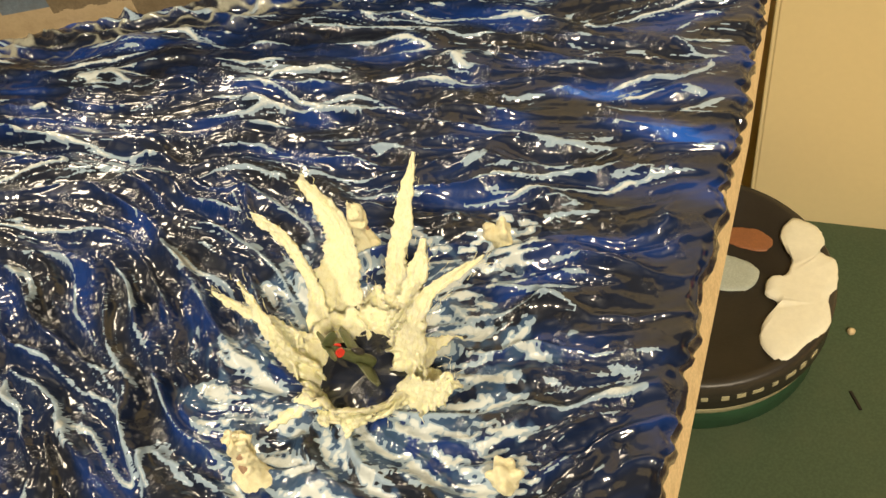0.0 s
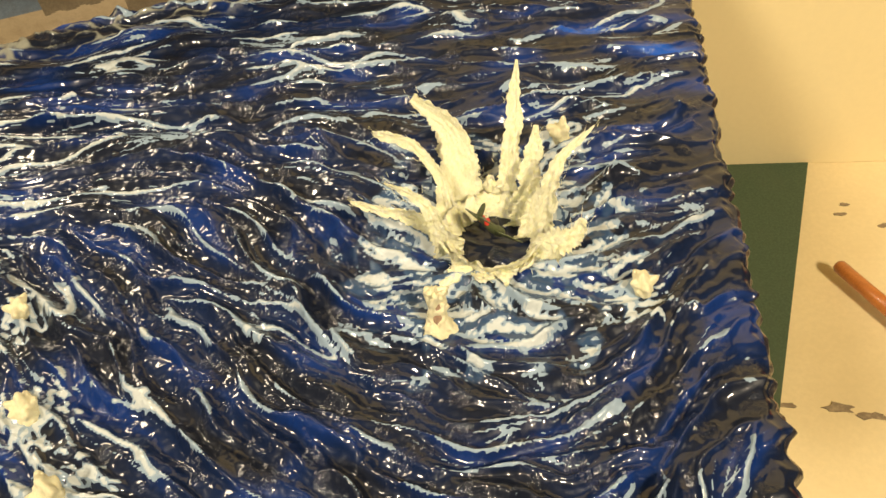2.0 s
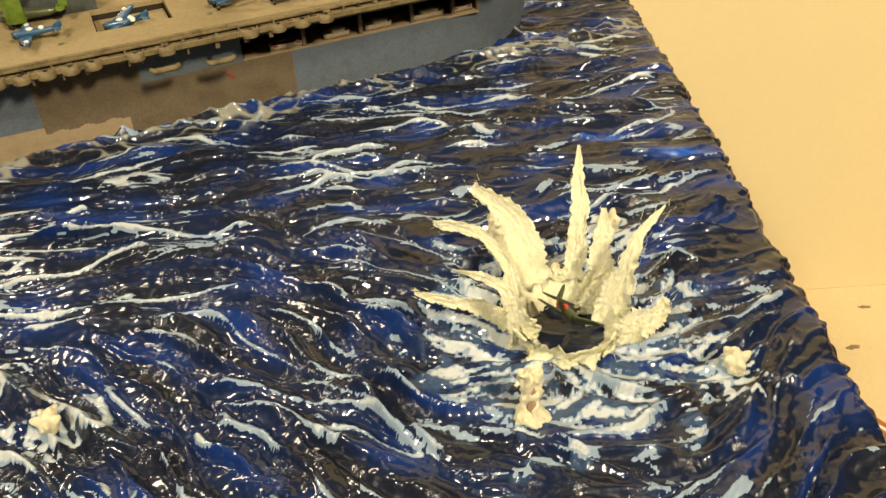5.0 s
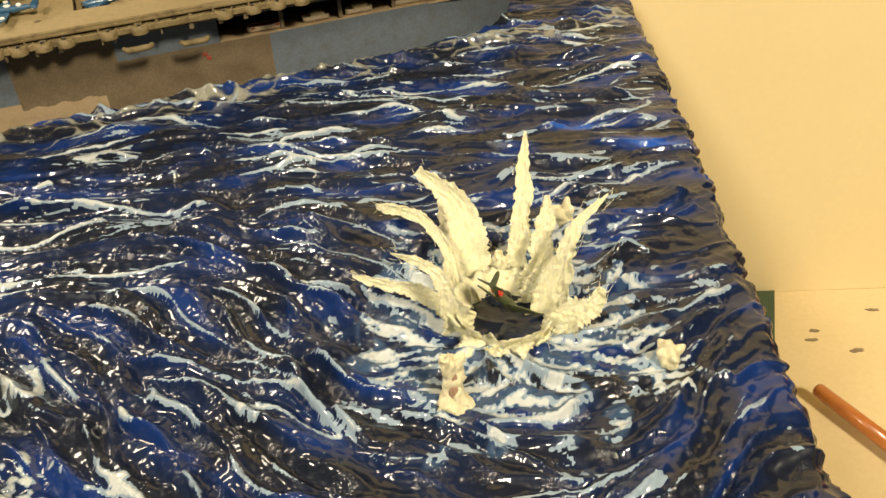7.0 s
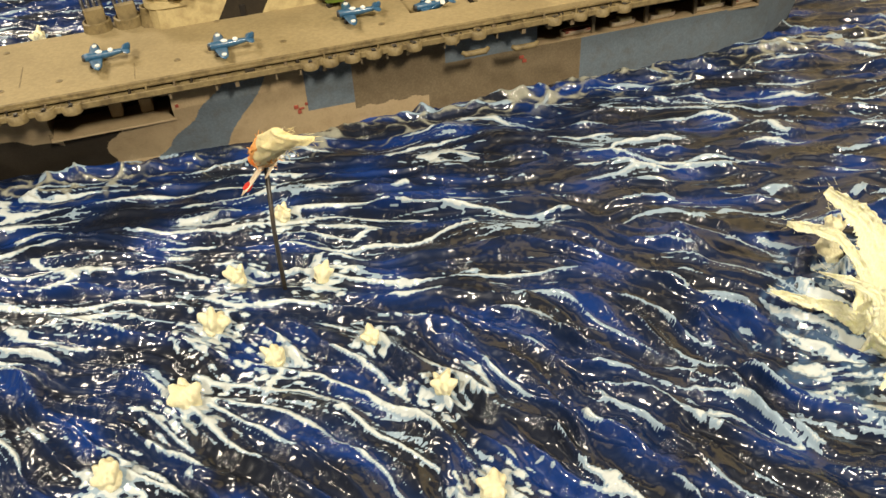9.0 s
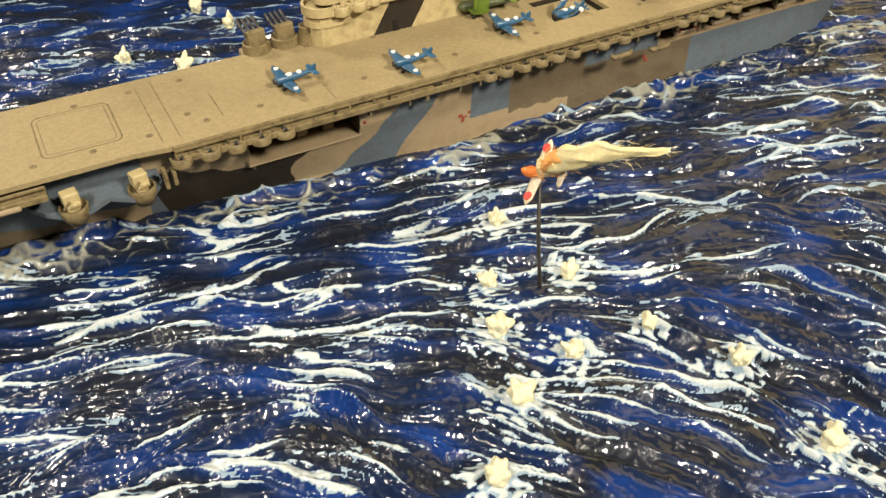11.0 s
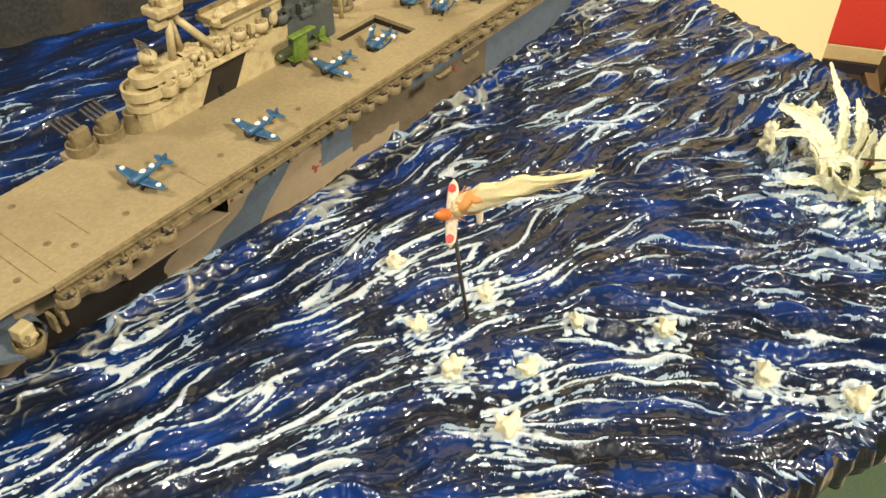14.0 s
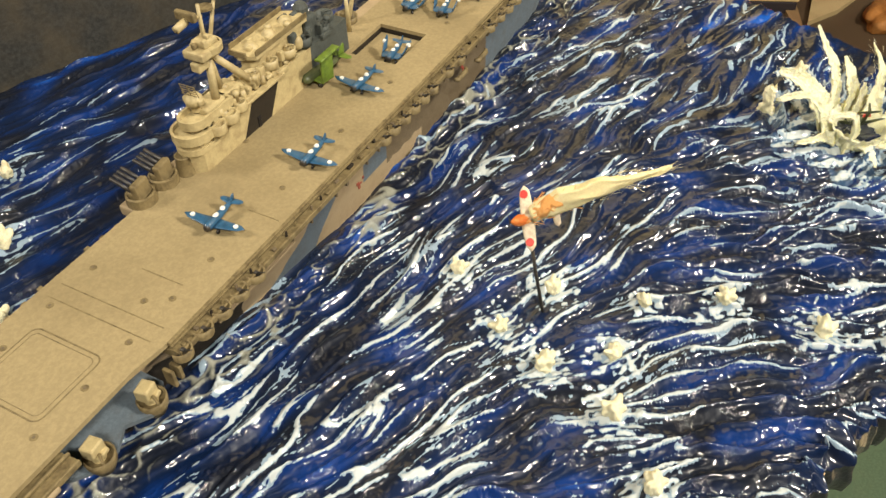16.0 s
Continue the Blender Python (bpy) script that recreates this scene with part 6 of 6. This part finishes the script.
# vents, lockers and rafts crowded over the island's top
rng = random.Random(90)
for k in range(44):
    x = -0.1480 + 0.0011 * k + rng.uniform(-0.0006, 0.0006)
    over = -0.1365 < x < -0.1110
    y = rng.choice((0.2376, 0.2382, 0.2390) if over else (0.2380, 0.2400, 0.2425, 0.2450)) + rng.uniform(-0.0005, 0.0005)
    z = TOP + (rng.choice((0.0, 0.0030, 0.0078)) if over else 0.0014)
    if over and z > TOP + 0.005:
        y = rng.uniform(0.2392, 0.2470)
    bm = bmesh.new()
    form = rng.random()
    if form < 0.45:
        box(bm, (x, y, z + 0.0008), (rng.uniform(0.0010, 0.0024), rng.uniform(0.0010, 0.0020), rng.uniform(0.0018, 0.0034)), pose(0, 0, 0), 0.0003)
    elif form < 0.75:
        lathe(bm, [(0.0, 0.0), (0.0008, 0.0), (0.0007, 0.0016), (0.0012, 0.0020), (0.0011, 0.0030), (0.0, 0.0033)], (x, y, z), 10)
    else:
        tube(bm, [(x - 0.0016, y, z + 0.0009), (x + 0.0016, y, z + 0.0009)], [0.0008, 0.0008], 10)
    part("island_fitting", bm, M["pale"] if x < -0.1160 else M["aftgrey"], island, "", form >= 0.45)

# crane abaft the island, aft gun tubs on the starboard side
crane = part("crane", bmesh.new(), M["pale"], ship, "pale boat crane")
bm = bmesh.new()
tube(bm, [(-0.0885, 0.2395, DECK), (-0.0885, 0.2395, 0.0410)], [0.0008, 0.0006], 10)
tube(bm, [(-0.0885, 0.2395, 0.0405), (-0.0760, 0.2425, 0.0440)], [0.0006, 0.0005], 8)
tube(bm, [(-0.0850, 0.2420, 0.0300), (-0.0760, 0.2425, 0.0440)], [0.0009, 0.0006], 8)
bmesh.ops.create_uvsphere(bm, u_segments=10, v_segments=8, radius=0.0011, matrix=Matrix.Translation((-0.0885, 0.2395, 0.0412)))
finish(bm, True)
bm.to_mesh(crane.data)
bm.free()
for x in (-0.0830, -0.0560, -0.0480):
    bm = bmesh.new()
    lathe(bm, [(0.0, 0.0), (0.0040, 0.0), (0.0042, 0.0030), (0.0036, 0.0030), (0.0036, 0.0010), (0.0, 0.0010)], (x, 0.2445, DECK - 0.0010), 16)
    box(bm, (x, 0.2445, DECK + 0.0020), (0.0030, 0.0030, 0.0030), None, 0.0004)
    part("after_gun_tub", bm, M["khaki"], ship, "", True)
bm = bmesh.new()
box(bm, (-0.050, STBD + 0.0020, DECK - 0.0018), (0.080, 0.0060, 0.0020), None, 0.0004)
part("after_sponson", bm, M["tan"], ship)

# ---- planes on the deck ----
first = blue_plane()
first.matrix_world = pose(-0.1850, 0.2172, DECK, 0, 0, 4)
copy_thing(first, pose(-0.1525, 0.2103, DECK, 0, 0, 2))
copy_thing(first, pose(-0.1155, 0.2170, DECK, 0, 0, -3))
fold = blue_plane(True)
fold.matrix_world = pose(-0.0925, 0.2195, DECK - 0.0028, 0, 0, 6)
for x, y, rz in ((-0.0653, 0.2272, -8), (-0.0635, 0.2160, 10), (-0.0480, 0.2110, 0)):
    copy_thing(fold, pose(x, y, DECK, 0, 0, rz))

green = thing("green_plane", "lime green model plane with wings folded upright", "model plane", Matrix.Translation((-0.1165, 0.2318, DECK)) @ Matrix.Rotation(radians(-8), 4, "Z") @ Matrix.Diagonal((1.35, 1.35, 1.25, 1)))
bm = bmesh.new()
tube(bm, [(-0.0060, 0, 0.0022), (-0.0050, 0, 0.0022), (-0.0010, 0, 0.0024), (0.0040, 0, 0.0022), (0.0075, 0, 0.0024)], [0.0006, 0.0013, 0.0014, 0.0009, 0.0003], 12)
part("fuselage", bm, M["darkgreen"], green, "dark green body", True)
for sy in (-1, 1):
    bm = bmesh.new()
    box(bm, (-0.0020, sy * 0.0020, 0.0018), (0.0040, 0.0026, 0.0006), None, 0.0002)
    box(bm, (-0.0018, sy * 0.0034, 0.0050), (0.0038, 0.0006, 0.0066), pose(0, 0, 0, -sy * 4), 0.0002)
    part("wing", bm, M["lime"], green, "folded lime green wing", True)
    bm = bmesh.new()
    box(bm, (-0.0014, sy * 0.0034, 0.0085), (0.0074, 0.0020, 0.0006), pose(0, 0, 0, 0, 0, 8), 0.0002)
    part("wing_tip", bm, M["lime"], green, "lime green wing tip", True)
    bm = bmesh.new()
    wing(bm, (0.0066, sy * 0.0003, 0.0030), (0.0068, sy * 0.0034, 0.0030), 0.0022, 0.0016, 0.0004)
    part("tailplane", bm, M["lime"], green, "", True)
    bm = bmesh.new()
    tube(bm, [(-0.0030, sy * 0.0026, 0.0018), (-0.0032, sy * 0.0026, 0.0006)], [0.0003, 0.0003], 6)
    tube(bm, [(-0.0032, sy * 0.0023, 0.0007), (-0.0032, sy * 0.0029, 0.0007)], [0.0007, 0.0007], 10)
    part("wheel", bm, M["gunmetal"], green, "black wheel leg", True)
bm = bmesh.new()
wing(bm, (0.0070, 0, 0.0026), (0.0076, 0, 0.0056), 0.0024, 0.0014, 0.0004, 0, 0.0002, (0, 1, 0))
part("fin", bm, M["lime"], green, "", True)
